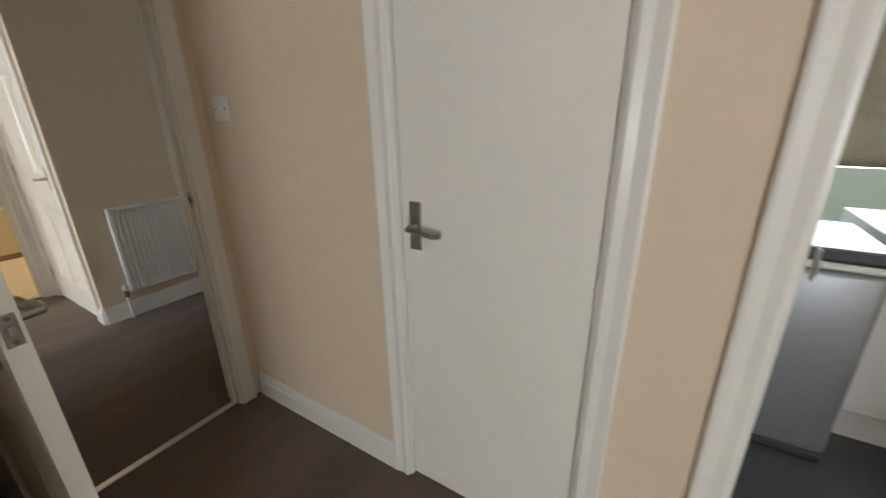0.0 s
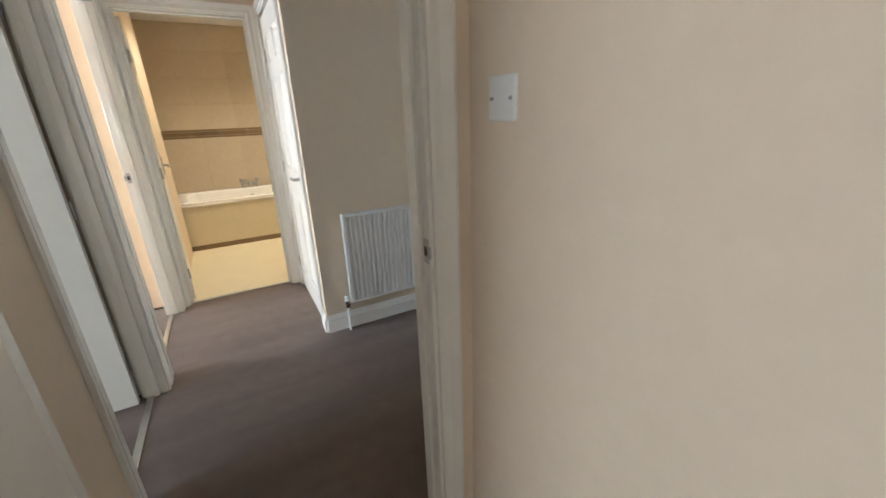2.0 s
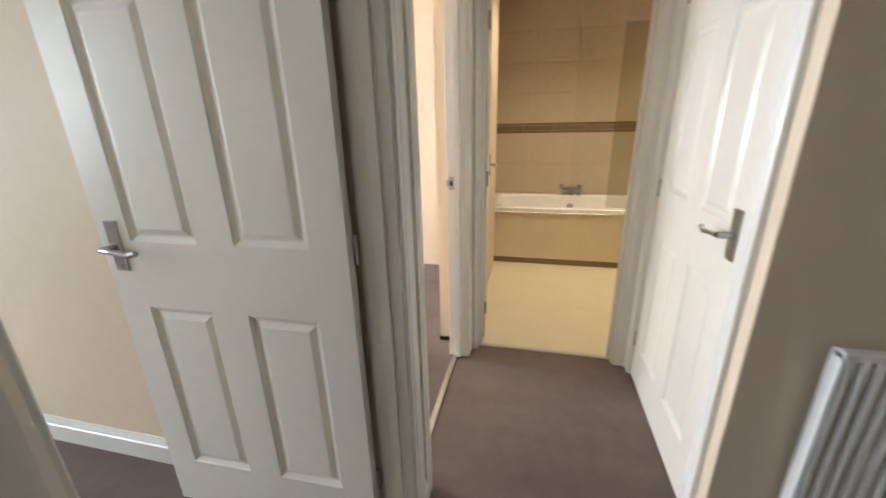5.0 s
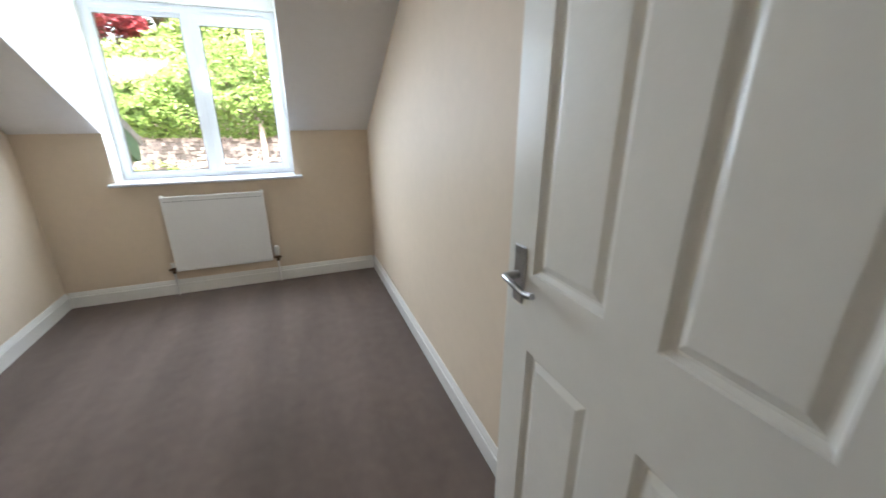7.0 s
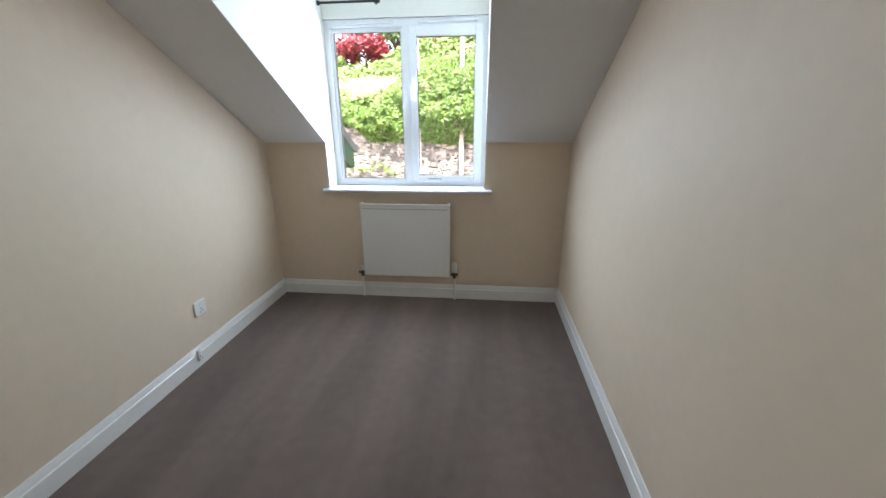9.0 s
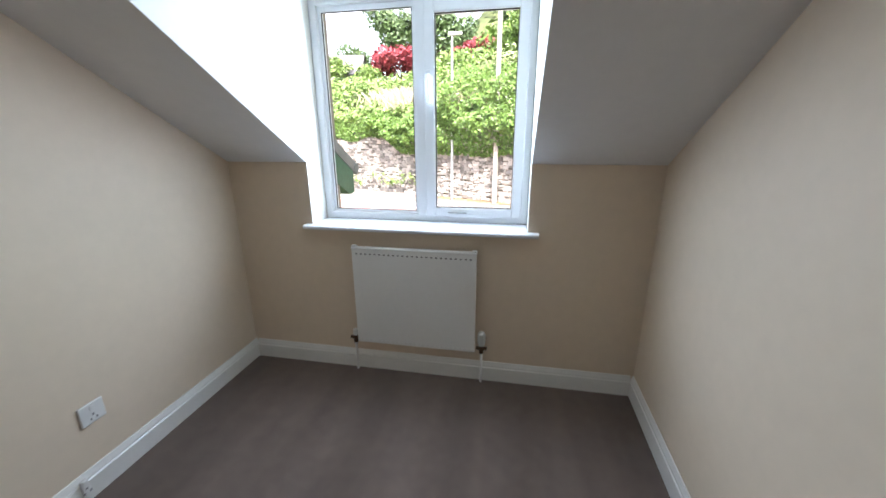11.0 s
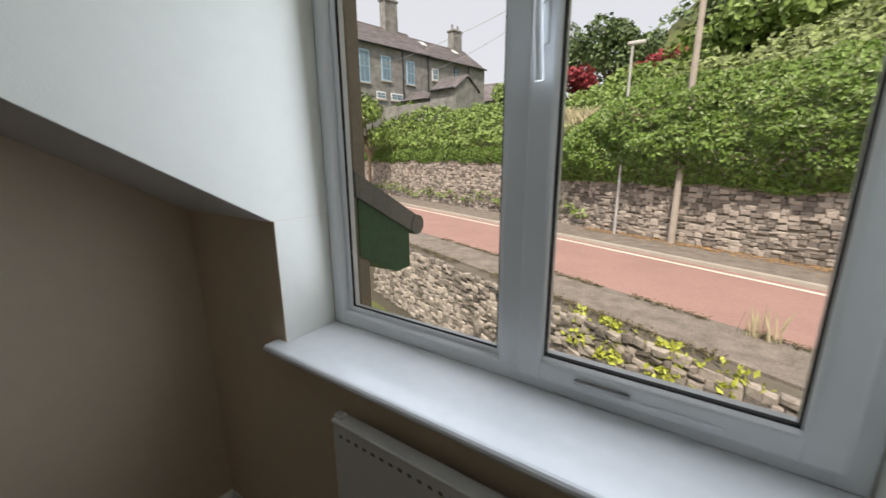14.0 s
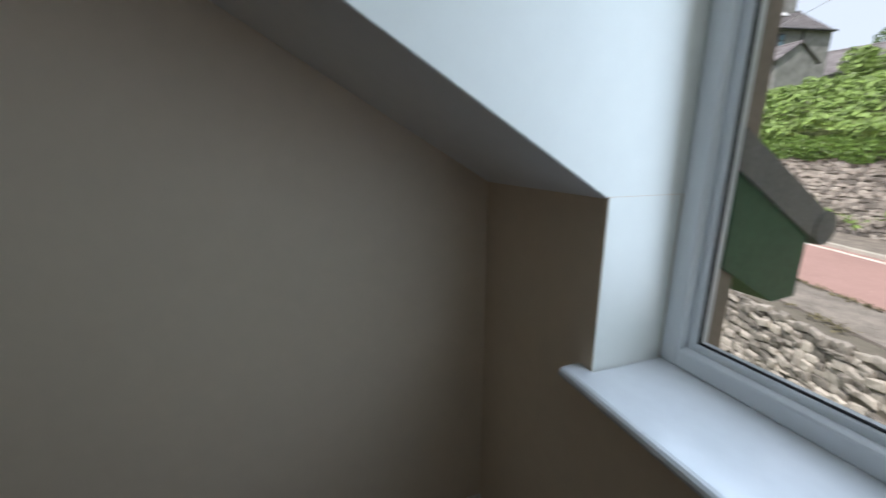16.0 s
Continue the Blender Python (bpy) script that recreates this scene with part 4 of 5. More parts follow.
def smooth01(a, b, x):
    t = min(1.0, max(0.0, (x - a) / (b - a)))
    return t * t * (3 - 2 * t)


ROAD = -1.65


def ground_z(s, d):
    if d < 10.5:
        return -4.4
    if d <= 18.75:
        return ROAD - 0.05
    right = smooth01(-11, -1, s)
    up = d - 18.75
    left_z = 1.55 + (2.25 + 2.3 * smooth01(18, 44, -s)) * smooth01(0, 4.6, up) + 0.03 * max(0, up - 8)
    right_z = 1.75 + 0.52 * min(up, 26) + 0.10 * max(0, up - 26)
    hill = 70 * smooth01(60, 200, d) * smooth01(-86, -58, s)
    return left_z * (1 - right) + right_z * right + hill + 0.25 * noise.noise((s * 0.3, d * 0.3, 0))


def build_ground():
    ss = [-900, -400, -200, -120] + [-90 + 3 * i for i in range(50)] + [62, 80, 120, 200, 400, 900]
    ds = [-900, -200, -40, 0, 6, 10.49, 10.51, 14, 18.74, 18.76, 19.5, 20.5, 21.5, 22.5, 23.5, 25, 27, 29, 32, 36, 40, 46, 55, 70, 90, 120, 160, 200, 260, 400, 900]
    vs = [sd(s, d, ground_z(s, d)) for d in ds for s in ss]
    n = len(ss)
    fs = [(j * n + i, j * n + i + 1, (j + 1) * n + i + 1, (j + 1) * n + i) for j in range(len(ds) - 1) for i in range(n - 1)]
    return tagged(new("ground", raw_mesh("ground", vs, fs, M_EARTH)), "green earthy ground rising to a wooded hillside", "ground", kind="structure")


build_ground()


def strip(name, d0, d1, z0, z1, material, label, cat, s0=-140, s1=60):
    b2 = bmesh.new()
    lo = [b2.verts.new(sd(s, d, z)) for s, d, z in ((s0, d0, z0), (s1, d0, z0), (s1, d1, z0), (s0, d1, z0))]
    hi = [b2.verts.new(sd(s, d, z)) for s, d, z in ((s0, d0, z1), (s1, d0, z1), (s1, d1, z1), (s0, d1, z1))]
    b2.faces.new(lo[::-1])
    b2.faces.new(hi)
    for i in range(4):
        b2.faces.new((lo[i], lo[(i + 1) % 4], hi[(i + 1) % 4], hi[i]))
    return structure(name, b2, material, label, cat)


strip("road", 12.2, 16.35, ROAD - 0.2, ROAD, M_ROAD, "sunlit red tarmac road", "road")
strip("verge", 10.75, 12.2, ROAD - 0.3, ROAD + 0.06, M_VERGE, "grey gritty verge along the stone parapet", "verge")
strip("pavement", 16.55, 18.6, ROAD - 0.2, ROAD + 0.09, M_VERGE, "grey tarmac pavement below the stone wall", "pavement")
strip("kerb", 16.35, 16.55, ROAD - 0.2, ROAD + 0.10, M_KERB, "pale stone kerb along the pavement", "kerb")
strip("road_line", 15.95, 16.08, ROAD, ROAD + 0.004, M_LINE, "worn white line along the road edge", "road marking")


# ---- stone walls ----
def stone_faces():
    return [(0, 1, 2, 3), (4, 7, 6, 5), (0, 4, 5, 1), (1, 5, 6, 2), (2, 6, 7, 3), (3, 7, 4, 0),]


rng = random.Random(7)


def stone_block(w, h, dep, jit):
    """Verts of a rough stone: back face at y=0, a bevelled, uneven front face at y=-dep."""
    j = lambda a: rng.uniform(-a, a)
    back = [(-w / 2, 0.05, -h / 2), (w / 2, 0.05, -h / 2), (w / 2, 0.05, h / 2), (-w / 2, 0.05, h / 2)]
    b = min(w, h) * 0.16
    mid = [(x + j(jit), -dep * 0.45, z + j(jit)) for x, _, z in back]
    front = [(x * (1 - 2 * b / w) + j(jit), -dep + j(dep * 0.25), z * (1 - 2 * b / h) + j(jit)) for x, _, z in back]
    vs = back + mid + front
    fs = []
    for o in (0, 4):
        for k in range(4):
            fs.append((o + k, o + (k + 1) % 4, o + 4 + (k + 1) % 4, o + 4 + k))
    fs.append((8, 9, 10, 11))
    return vs, fs


def courses(s0, s1, z0, z1, wmin, wmax, hmin, hmax):
    z = z0
    while z < z1 - 0.03:
        h = min(rng.uniform(hmin, hmax), z1 - z)
        s = s0 + rng.uniform(-wmax, 0)
        while s < s1:
            w = rng.uniform(wmin, wmax)
            k = rng.uniform(0.65, 1.4)
            yield s + w / 2, z + h / 2 + rng.uniform(-0.05, 0.05), w - 0.008, h * k - 0.006
            s += w
        z += h


def wall_matrix(s, d, z):
    x, y, _ = sd(s, d, 0)
    return Matrix.Translation((x, y, z)) @ Matrix.Rotation(math.atan2(U2.y, U2.x), 4, "Z")


def joined_stones(name, parent, d, items, dep, material):
    vs, fs = [], []
    for s, z, w, h in items:
        v, f = stone_block(w, h, dep * rng.uniform(0.4, 1.3), 0.022)
        m = wall_matrix(s, d, z)
        o = len(vs)
        vs += [tuple(m @ Vector(c)) for c in v]
        fs += [tuple(o + k for k in q) for q in f]
    ob = new(name, raw_mesh(name, vs, fs, material))
    ob.parent = parent
    ob["kind"] = "stuff"
    return ob


near_wall = strip("near_stone_wall", 10.30, 10.72, -4.6, ROAD + 0.02, M_MORTAR, "rough sunlit limestone wall below the verge", "stone wall", -40, 20)
far_wall = strip("far_stone_wall", 18.62, 19.3, -1.9, 1.62, M_MORTAR, "long weathered limestone retaining wall above the road", "stone wall", -60, 25)


# ---- foliage ----
def leaf_cloud(name, centres, size, material, label, cat, parent=None, seed=1, kind="stuff", lie=0.5):
    """Many small folded leaves round the given (point, normal) pairs."""
    r = random.Random(seed)
    vs, fs = [], []
    for p, nrm in centres:
        a = Vector((r.gauss(0, 1), r.gauss(0, 1), r.gauss(0, 1)))
        n = (Vector(nrm).normalized() * lie * 2 + a * 0.6).normalized()
        t = n.orthogonal().normalized()
        t = Matrix.Rotation(r.uniform(0, 6.28), 3, n) @ t
        b = n.cross(t)
        k = size * r.uniform(0.6, 1.35)
        p = Vector(p)
        o = len(vs)
        vs += [tuple(p - t * k), tuple(p + b * k * 0.55 + n * k * 0.18), tuple(p + t * k), tuple(p - b * k * 0.55 + n * k * 0.18)]
        fs += [(o, o + 1, o + 2), (o, o + 2, o + 3)]
    ob = new(name, raw_mesh(name, vs, fs, material))
    if parent is not None:
        ob.parent = parent
    if label:
        tagged(ob, label, cat, kind=kind)
    return ob


def lumpy(s, d, k=0.45):
    return 0.5 + 0.5 * noise.noise((s * k, d * k, 3.1)) + 0.25 * noise.noise((s * k * 2.7, d * k * 2.7, 8.0))


# ivy that hangs over the wall
R = random.Random(21)
pts = []
for _ in range(46000):
    s = R.uniform(-12.6, 16)
    f = R.random()
    low = 0.45 + 0.35 * noise.noise((s * 0.55, 1.0, 0)) + 1.2 * (1 - smooth01(-12.6, -10.4, s))
    top = 2.35 + 1.7 * smooth01(-10.8, -7.2, s) + 0.35 * noise.noise((s * 0.8, 5.0, 0))
    z = low + (top - low) * f
    bul = 1.2 * math.sin(math.pi * min(1, f * 0.9 + 0.06)) * (0.25 + 1.0 * max(0, lumpy(s, z, 0.9)))
    d = 18.6 - bul * R.uniform(0.72, 1.04) + 0.8 * max(0, f - 0.75)
    pts.append((sd(s, d, z), (*(-N2), 0.55)))
leaf_cloud("hanging_ivy", pts, 0.078, M_LEAF, "dense glossy green ivy hanging over the stone wall", "ivy", seed=3)

# bank behind the wall: yellow-green scrub on the one side, bushes climbing on the other
pts = []
for _ in range(52000):
    s = R.uniform(-62, -9)
    d = 18.7 + 9.5 * R.random() ** 1.3
    hgt = 0.4 + 1.25 * max(0, lumpy(s, d, 0.7))
    z = ground_z(s, d) + hgt * R.uniform(0.55, 1.0)
    pts.append((sd(s, d - 0.35 * (d < 19.4), z), (*(-N2 * 0.5), 1)))
leaf_cloud("bank_scrub", pts, 0.125, M_LEAF_Y, "sunny yellow-green scrub covering the bank", "undergrowth", seed=4)
pts = []
for _ in range(14000):
    s = R.uniform(-46, -9)
    f = R.random()
    low = 1.15 + 0.4 * noise.noise((s * 0.6, 2.0, 0))
    z = low + f * 0.9
    pts.append((sd(s, 18.55 - 0.22 * math.sin(math.pi * f) * lumpy(s, z, 1.0), z), (*(-N2), 0.4)))
leaf_cloud("trailing_ivy", pts, 0.09, M_LEAF, "small-leaved ivy trailing over the wall top", "ivy", seed=5)
pts = []
for _ in range(52000):
    s = R.uniform(-9, 34)
    d = 19.2 + 26 * R.random() ** 1.25
    hgt = 0.3 + 2.3 * max(0, lumpy(s, d, 0.42))
    z = ground_z(s, d) + hgt * R.uniform(0.5, 1.0)
    pts.append((sd(s, d, z), (*(-N2 * 0.7), 1)))
leaf_cloud("hillside_bushes", pts, 0.14, M_LEAF_H, "green bushes climbing the steep hillside", "bushes", seed=6)
pts = []
for _ in range(16000):
    s = R.uniform(-130, 130)
    d = R.uniform(48, 230)
    hgt = 2.0 + 6.0 * max(0, lumpy(s, d, 0.12))
    z = ground_z(s, d) + hgt * R.uniform(0.5, 1.0)
    if s < -20 and d < 110:
        continue
    pts.append((sd(s, d, z), (*(-N2 * 0.7), 1)))
leaf_cloud("far_woods", pts, 1.1, M_LEAF_D, "dark green far woods on the hill", "woods", seed=8)


def grass_tuft(name, s, d, z, n, h, label, wide=1.1):
    r = random.Random(int(s * 10) + 500)
    vs, fs = [], []
    for _ in range(n):
        p = Vector(sd(s + r.gauss(0, wide), d + r.gauss(0, 0.3 * wide), z - 0.1))
        tilt = 0.10 + 0.25 * min(1.0, wide)
        lean = Vector((r.gauss(0, tilt), r.gauss(0, tilt), 0))
        k = h * r.uniform(0.6, 1.15)
        w = Vector((0.010, 0.005, 0))
        o = len(vs)
        vs += [tuple(p - w), tuple(p + w), tuple(p + lean * k * 0.4 + Vector((0, 0, k * 0.6)) + w * 0.7), tuple(p + lean * k + Vector((0, 0, k)))]
        fs += [(o, o + 1, o + 2), (o, o + 2, o + 3)]
    return tagged(new(name, raw_mesh(name, vs, fs, M_GRASS)), label, "grass", kind="stuff")


grass_tuft("dry_grass", -9.6, 19.6, 2.5, 900, 0.95, "pale dry tall grass on the wall top")
grass_tuft("dry_grass", -12.4, 20.6, 2.9, 700, 0.9, "pale dry tall grass on the wall top")


def tree(name, label, x, y, z0, h, rad, material, seed, squash=0.8, n=2600, leaf=0.3, trunk_h=0.4):
    r = random.Random(seed)
    t = empty(name, label, "tree", pose(x, y, z0))
    b2 = bmesh.new()
    add_cyl(b2, (0, 0, -0.5), (0.1, 0, h * trunk_h), rad * 0.09, rad * 0.06, n=8)
    blobs = []
    for k in range(9):
        a, e = r.uniform(0, 6.28), r.uniform(-0.4, 1.0)
        q = Vector((math.cos(a) * rad * 0.62 * math.cos(e), math.sin(a) * rad * 0.62 * math.cos(e), h * trunk_h + (h - h * trunk_h) * (0.42 + 0.42 * math.sin(e))))
        add_cyl(b2, (0.1, 0, h * trunk_h * 0.9), tuple(q), rad * 0.045, rad * 0.015, n=6)
        blobs.append((q, rad * r.uniform(0.38, 0.58)))
    part("trunk", b2, M_BARK, t)
    pts = []
    for _ in range(n):
        q, br = r.choice(blobs)
        v = Vector((r.gauss(0, 1), r.gauss(0, 1), r.gauss(0, 1))).normalized()
        pts.append((q + Vector((v.x, v.y, v.z * squash)) * br * r.uniform(0.72, 1.08), v))
    leaf_cloud("crown", pts, leaf, material, "", "", t, seed + 1)
    return t


def polar(az, dist, z=0):
    return (2.83 + dist * math.sin(radians(az)), 3.34 + dist * math.cos(radians(az)), z)


GROVE = (
    (-17.8, 58, 16.2, 3.3, M_LEAF_D, "rounded dark green broadleaf tree", 1.0), (-12.0, 58, 16.6, 3.8, M_LEAF_D, "spreading green broadleaf tree", 0.9),
    (-14.6, 64, 14.2, 3.0, M_LEAF_D, "dark green broadleaf tree", 0.9), (-7.4, 66, 15.0, 2.6, M_LEAF_D, "slim dark green leafy tree", 1.0),
    (-22.5, 70, 11.0, 2.8, M_LEAF_D, "small dark green leafy tree", 0.9), (-24.6, 62, 9.6, 2.0, M_LEAF_Y, "light green leafy garden tree", 0.9),
    (-16.4, 42, 11.6, 2.3, M_LEAF_R, "crimson leaved maple tree", 0.7), (-18.6, 43, 10.8, 1.4, M_LEAF_R, "crimson leaved maple shrub", 0.7),
    (-4.3, 40, 13.0, 1.9, M_LEAF_R, "crimson leaved maple tree", 0.75), (-7.6, 42, 12.6, 1.4, M_LEAF_R, "crimson leaved maple shrub", 0.7),
    (-9.0, 37, 10.6, 2.1, M_LEAF_Y, "light green leafy garden shrub", 0.8), (-13.8, 38, 9.2, 1.3, M_LEAF_Y, "light green leafy garden shrub", 0.8),
    (-5.6, 34, 11.0, 2.1, M_LEAF_Y, "light green leafy garden shrub", 0.9), (-20.8, 40, 8.8, 1.3, M_LEAF_Y, "light green leafy garden shrub", 0.8),
    (0.5, 36, 15.5, 3.4, M_LEAF_Y, "light green hillside broadleaf tree", 0.8), (5.5, 33, 17.0, 3.6, M_LEAF_Y, "light green hillside broadleaf tree", 0.8),
    (3.0, 44, 19.0, 4.2, M_LEAF_D, "dark green hillside broadleaf tree", 0.8), (9.0, 38, 19.5, 4.2, M_LEAF_Y, "light green hillside broadleaf tree", 0.8),
    (-43.6, 32.0, 9.6, 1.6, M_LEAF_Y, "light green shrub near the stone houses", 0.9))
for az, dist, top, rad, m_, lab, sq in GROVE:
    x, y, _ = polar(az, dist)
    top_z = 1.36 + dist * math.tan(radians(top))
    s_, d_ = x * U2.x + y * U2.y, x * N2.x + y * N2.y
    gz = ground_z(s_, d_)
    tree("tree" if rad > 2 else "shrub", lab, x, y, gz, max(rad * 1.6, top_z - gz), rad, m_, int(100 + az * 3), sq, int(500 + rad * 520), 0.10 + 0.055 * rad)

hm_early = Matrix.Translation((-24.5, 29.7, 0)) @ Matrix.Rotation(math.atan2(17.8, 3.8), 4, "Z")
# poles
for s_az, dist, top, rad, m_, lab in ((-9.05, 16.55, 13.0, 0.062, M_POLEG, "slim grey galvanised street lamp post"), (-2.25, 15.65, 40.0, 0.115, M_POLE, "weathered timber telegraph pole")):
    x, y, _ = polar(s_az, dist)
    zt = 1.36 + dist * math.tan(radians(top)) if top < 30 else 9.0
    po = empty("street_lamp" if rad < 0.1 else "telegraph_pole", lab, "street lamp" if rad < 0.1 else "pole", pose(x, y, ROAD + 0.09))
    bm = bmesh.new()
    add_cyl(bm, (0, 0, -0.1), (0, 0, zt - ROAD), rad, rad * 0.72, n=14)
    part("post", bm, m_, po, smooth=True)
    if rad < 0.1:
        bm = bmesh.new()
        add_box(bm, -0.16, 0.42, -0.09, 0.09, zt - ROAD - 0.02, zt - ROAD + 0.10, 0.03, seg=2)
        part("lamp_head", bm, m_, po)
    else:
        bm = bmesh.new()
        add_box(bm, -0.6, 0.6, -0.05, 0.05, zt - ROAD - 0.6, zt - ROAD - 0.48, 0.01)
        part("crossarm", bm, m_, po)

# service cables to the terrace
for k, (zc, uu) in enumerate(((9.0, 8.6), (8.9, 2.9))):
    a = Vector((*polar(-2.25, 15.65)[:2], zc))
    b = hm_early @ Vector((uu, -0.1, 9.6))
    bm = bmesh.new()
    prev = a
    for i in range(1, 9):
        f = i / 8
        q = a.lerp(b, f) - Vector((0, 0, 1.2 * 4 * f * (1 - f) * 0.5))
        add_cyl(bm, prev, q, 0.016, n=6)
        prev = q
    tagged(part("overhead_cable", bm, M_POLEG), "thin overhead service cable to the stone houses", "cable")
# leaf litter along the pavement
pts = []
for _ in range(1800):
    pts.append((sd(R.uniform(-9, 6), 18.58 - abs(R.gauss(0, 0.32)), ROAD + 0.105), (0, 0, 1)))
leaf_cloud("leaf_litter", pts, 0.045, M_LEAFLITTER, "brown fallen leaves along the foot of the wall", "leaves", seed=12, lie=3)
# plants on the near parapet
for k, (s, n_) in enumerate(((-3.0, 90), (-2.3, 190), (-1.35, 150), (-0.4, 70), (0.6, 60))):
    pts = []
    for _ in range(n_):
        f = R.random()
        pts.append((sd(s + R.gauss(0, 0.16), 10.26 - 0.10 * R.random() + 0.15 * f, ROAD - 0.55 + 0.75 * f), (*(-N2), 0.6)))
    leaf_cloud("wall_plant", pts, 0.065, M_LEAF_P, "bright yellow-green leafy plant growing from the stone wall", "plant", seed=30 + k, kind="stuff")

# moss and weeds along the two edges of the verge
pts = []
for _ in range(5200):
    s = R.uniform(-14, 5)
    edge, spread = (10.62, 0.10) if R.random() < 0.5 else (12.12, 0.07)
    if noise.noise((s * 1.3, edge, 2.0)) > -0.12:
        pts.append((sd(s, edge + R.gauss(0, spread), ROAD + 0.065 + 0.05 * R.random()), (0, 0, 1)))
leaf_cloud("verge_moss", pts, 0.035, M_MOSS, "brownish olive moss and weeds edging the verge", "moss", seed=40, lie=1.2)
grass_tuft("dry_grass", -0.67, 12.0, ROAD + 0.15, 24, 0.62, "pale dry tall grass growing from the verge", 0.16)

# ---- stone terrace on the hill ----
hx, hy = -24.5, 29.7
hdir = Vector((3.8, 17.8)).normalized()
hang = math.degrees(math.atan2(hdir.y, hdir.x))


def far_window(parent, u, z, w, h, framed, arch=False):
    b2 = bmesh.new()
    add_box(b2, u - w / 2 - 0.09, u + w / 2 + 0.09, -0.05, 0.05, z - 0.09, z + h + 0.09, 0.01)
    wn_ = part("window", b2, framed, parent)
    for i in range(2):
        for k in range(2):
            b2 = bmesh.new()
            add_box(b2, u - w / 2 + i * w / 2 + 0.03, u - w / 2 + (i + 1) * w / 2 - 0.03, -0.075, -0.04, z + k * h / 2 + 0.03, z + (k + 1) * h / 2 - 0.03)
            part("pane", b2, M_DARKGLASS, wn_)
    b2 = bmesh.new()
    add_box(b2, u - w / 2 - 0.2, u + w / 2 + 0.2, -0.14, 0.03, z - 0.22, z - 0.10, 0.01)
    part("sill", b2, M_KERB, wn_)


def stone_house(name, label, u0, u1, base, eave, ridge, depth, chim, wins, downpipes, m, rows=22):
    h = empty(name, label, "house", m)
    b2 = bmesh.new()
    add_prism(b2, [(0, base), (0, eave), (depth / 2, ridge - 0.1), (depth, eave), (depth, base)], "x", u0, u1)
    part("wall", b2, M_HOUSE, h)
    # slates, course by course
    vs, fs = [], []
    L = math.hypot(depth / 2 + 0.3, (ridge - eave) * (1 + 0.6 / depth))
    for side in (0, 1):
        for r_ in range(rows):
            f0, f1 = r_ / rows, (r_ + 1.25) / rows
            u = u0 - 0.15 + (r_ % 2) * 0.2
            while u < u1 + 0.15:
                w = 0.55
                y0, y1 = -0.3 + (depth / 2 + 0.3) * f0, -0.3 + (depth / 2 + 0.3) * min(1, f1)
                k = (ridge - eave) / (depth / 2)
                z0, z1 = eave + k * y0 + 0.09, eave + k * y1 + 0.055
                if side:
                    y0, y1 = depth - y0, depth - y1
                o = len(vs)
                ue = min(u + w - 0.015, u1 + 0.15)
                vs += [(u, y0, z0), (ue, y0, z0), (ue, y1, z1), (u, y1, z1), (u, y0, z0 - 0.045), (ue, y0, z0 - 0.045)]
                fs += [(o, o + 1, o + 2, o + 3), (o + 4, o + 5, o + 1, o)]
                u += w
    me = raw_mesh("roof", vs, fs, M_SLATE)
    rf = new("roof", me)
    rf.parent = h
    b2 = bmesh.new()
    add_cyl(b2, (u0 - 0.15, depth / 2, ridge + 0.02), (u1 + 0.15, depth / 2, ridge + 0.02), 0.13, n=10)
    part("ridge_tiles", b2, M_SLATE, rf)
    for u, w, top in chim:
        b2 = bmesh.new()
        add_box(b2, u - w / 2, u + w / 2, depth / 2 - 0.45, depth / 2 + 0.45, ridge - 0.8, top, 0.03)
        add_box(b2, u - w / 2 - 0.1, u + w / 2 + 0.1, depth / 2 - 0.55, depth / 2 + 0.55, top - 0.28, top - 0.08, 0.03)
        c = part("chimney", b2, M_HOUSE, rf)
        for k in (-0.3, 0.3):
            b2 = bmesh.new()
            add_cyl(b2, (u + k * w, depth / 2, top - 0.05), (u + k * w, depth / 2, top + 0.55), 0.14, 0.11, n=10)
            part("chimney_pot", b2, M_ROOFEDGE, h)
    for spec in wins:
        far_window(h, *spec)
    for u in downpipes:
        b2 = bmesh.new()
        add_cyl(b2, (u, -0.08, base), (u, -0.08, eave - 0.1), 0.07, n=8)
        part("downpipe", b2, M_DARKPL, h)
    b2 = bmesh.new()
    add_cyl(b2, (u0, -0.32, eave - 0.08), (u1, -0.32, eave - 0.08), 0.09, n=8)
    part("gutter", b2, M_DARKPL, h)
    return h


hm = Matrix.Translation((hx, hy, 0)) @ Matrix.Rotation(radians(hang), 4, "Z")
W1 = [(2.0, 8.3, 0.95, 2.6, M_BLUEFRAME), (4.4, 8.7, 0.9, 2.0, M_BLUEFRAME), (7.4, 8.7, 0.85, 2.0, M_BLUEFRAME), (3.7, 7.0, 0.9, 0.5, M_PVC), (5.6, 7.0, 1.3, 0.5, M_PVC)]
stone_house("stone_house", "grey stone terraced house with blue sash windows and slate roof", -9, 9.9, 3.5, 11.65, 14.3, 7.0, [(7.7, 1.6, 17.2)], W1, [6.4, 9.75], hm)
W2 = [(10.8, 9.5, 0.7, 1.0, M_PVC), (14.0, 10.15, 0.5, 0.95, M_DARKPL)]
stone_house("stone_house", "lower grey stone terraced house with slate roof and chimney", 9.95, 18.9, 3.5, 11.6, 14.0, 6.6, [(17.3, 1.5, 16.2)], W2, [16.0], hm)
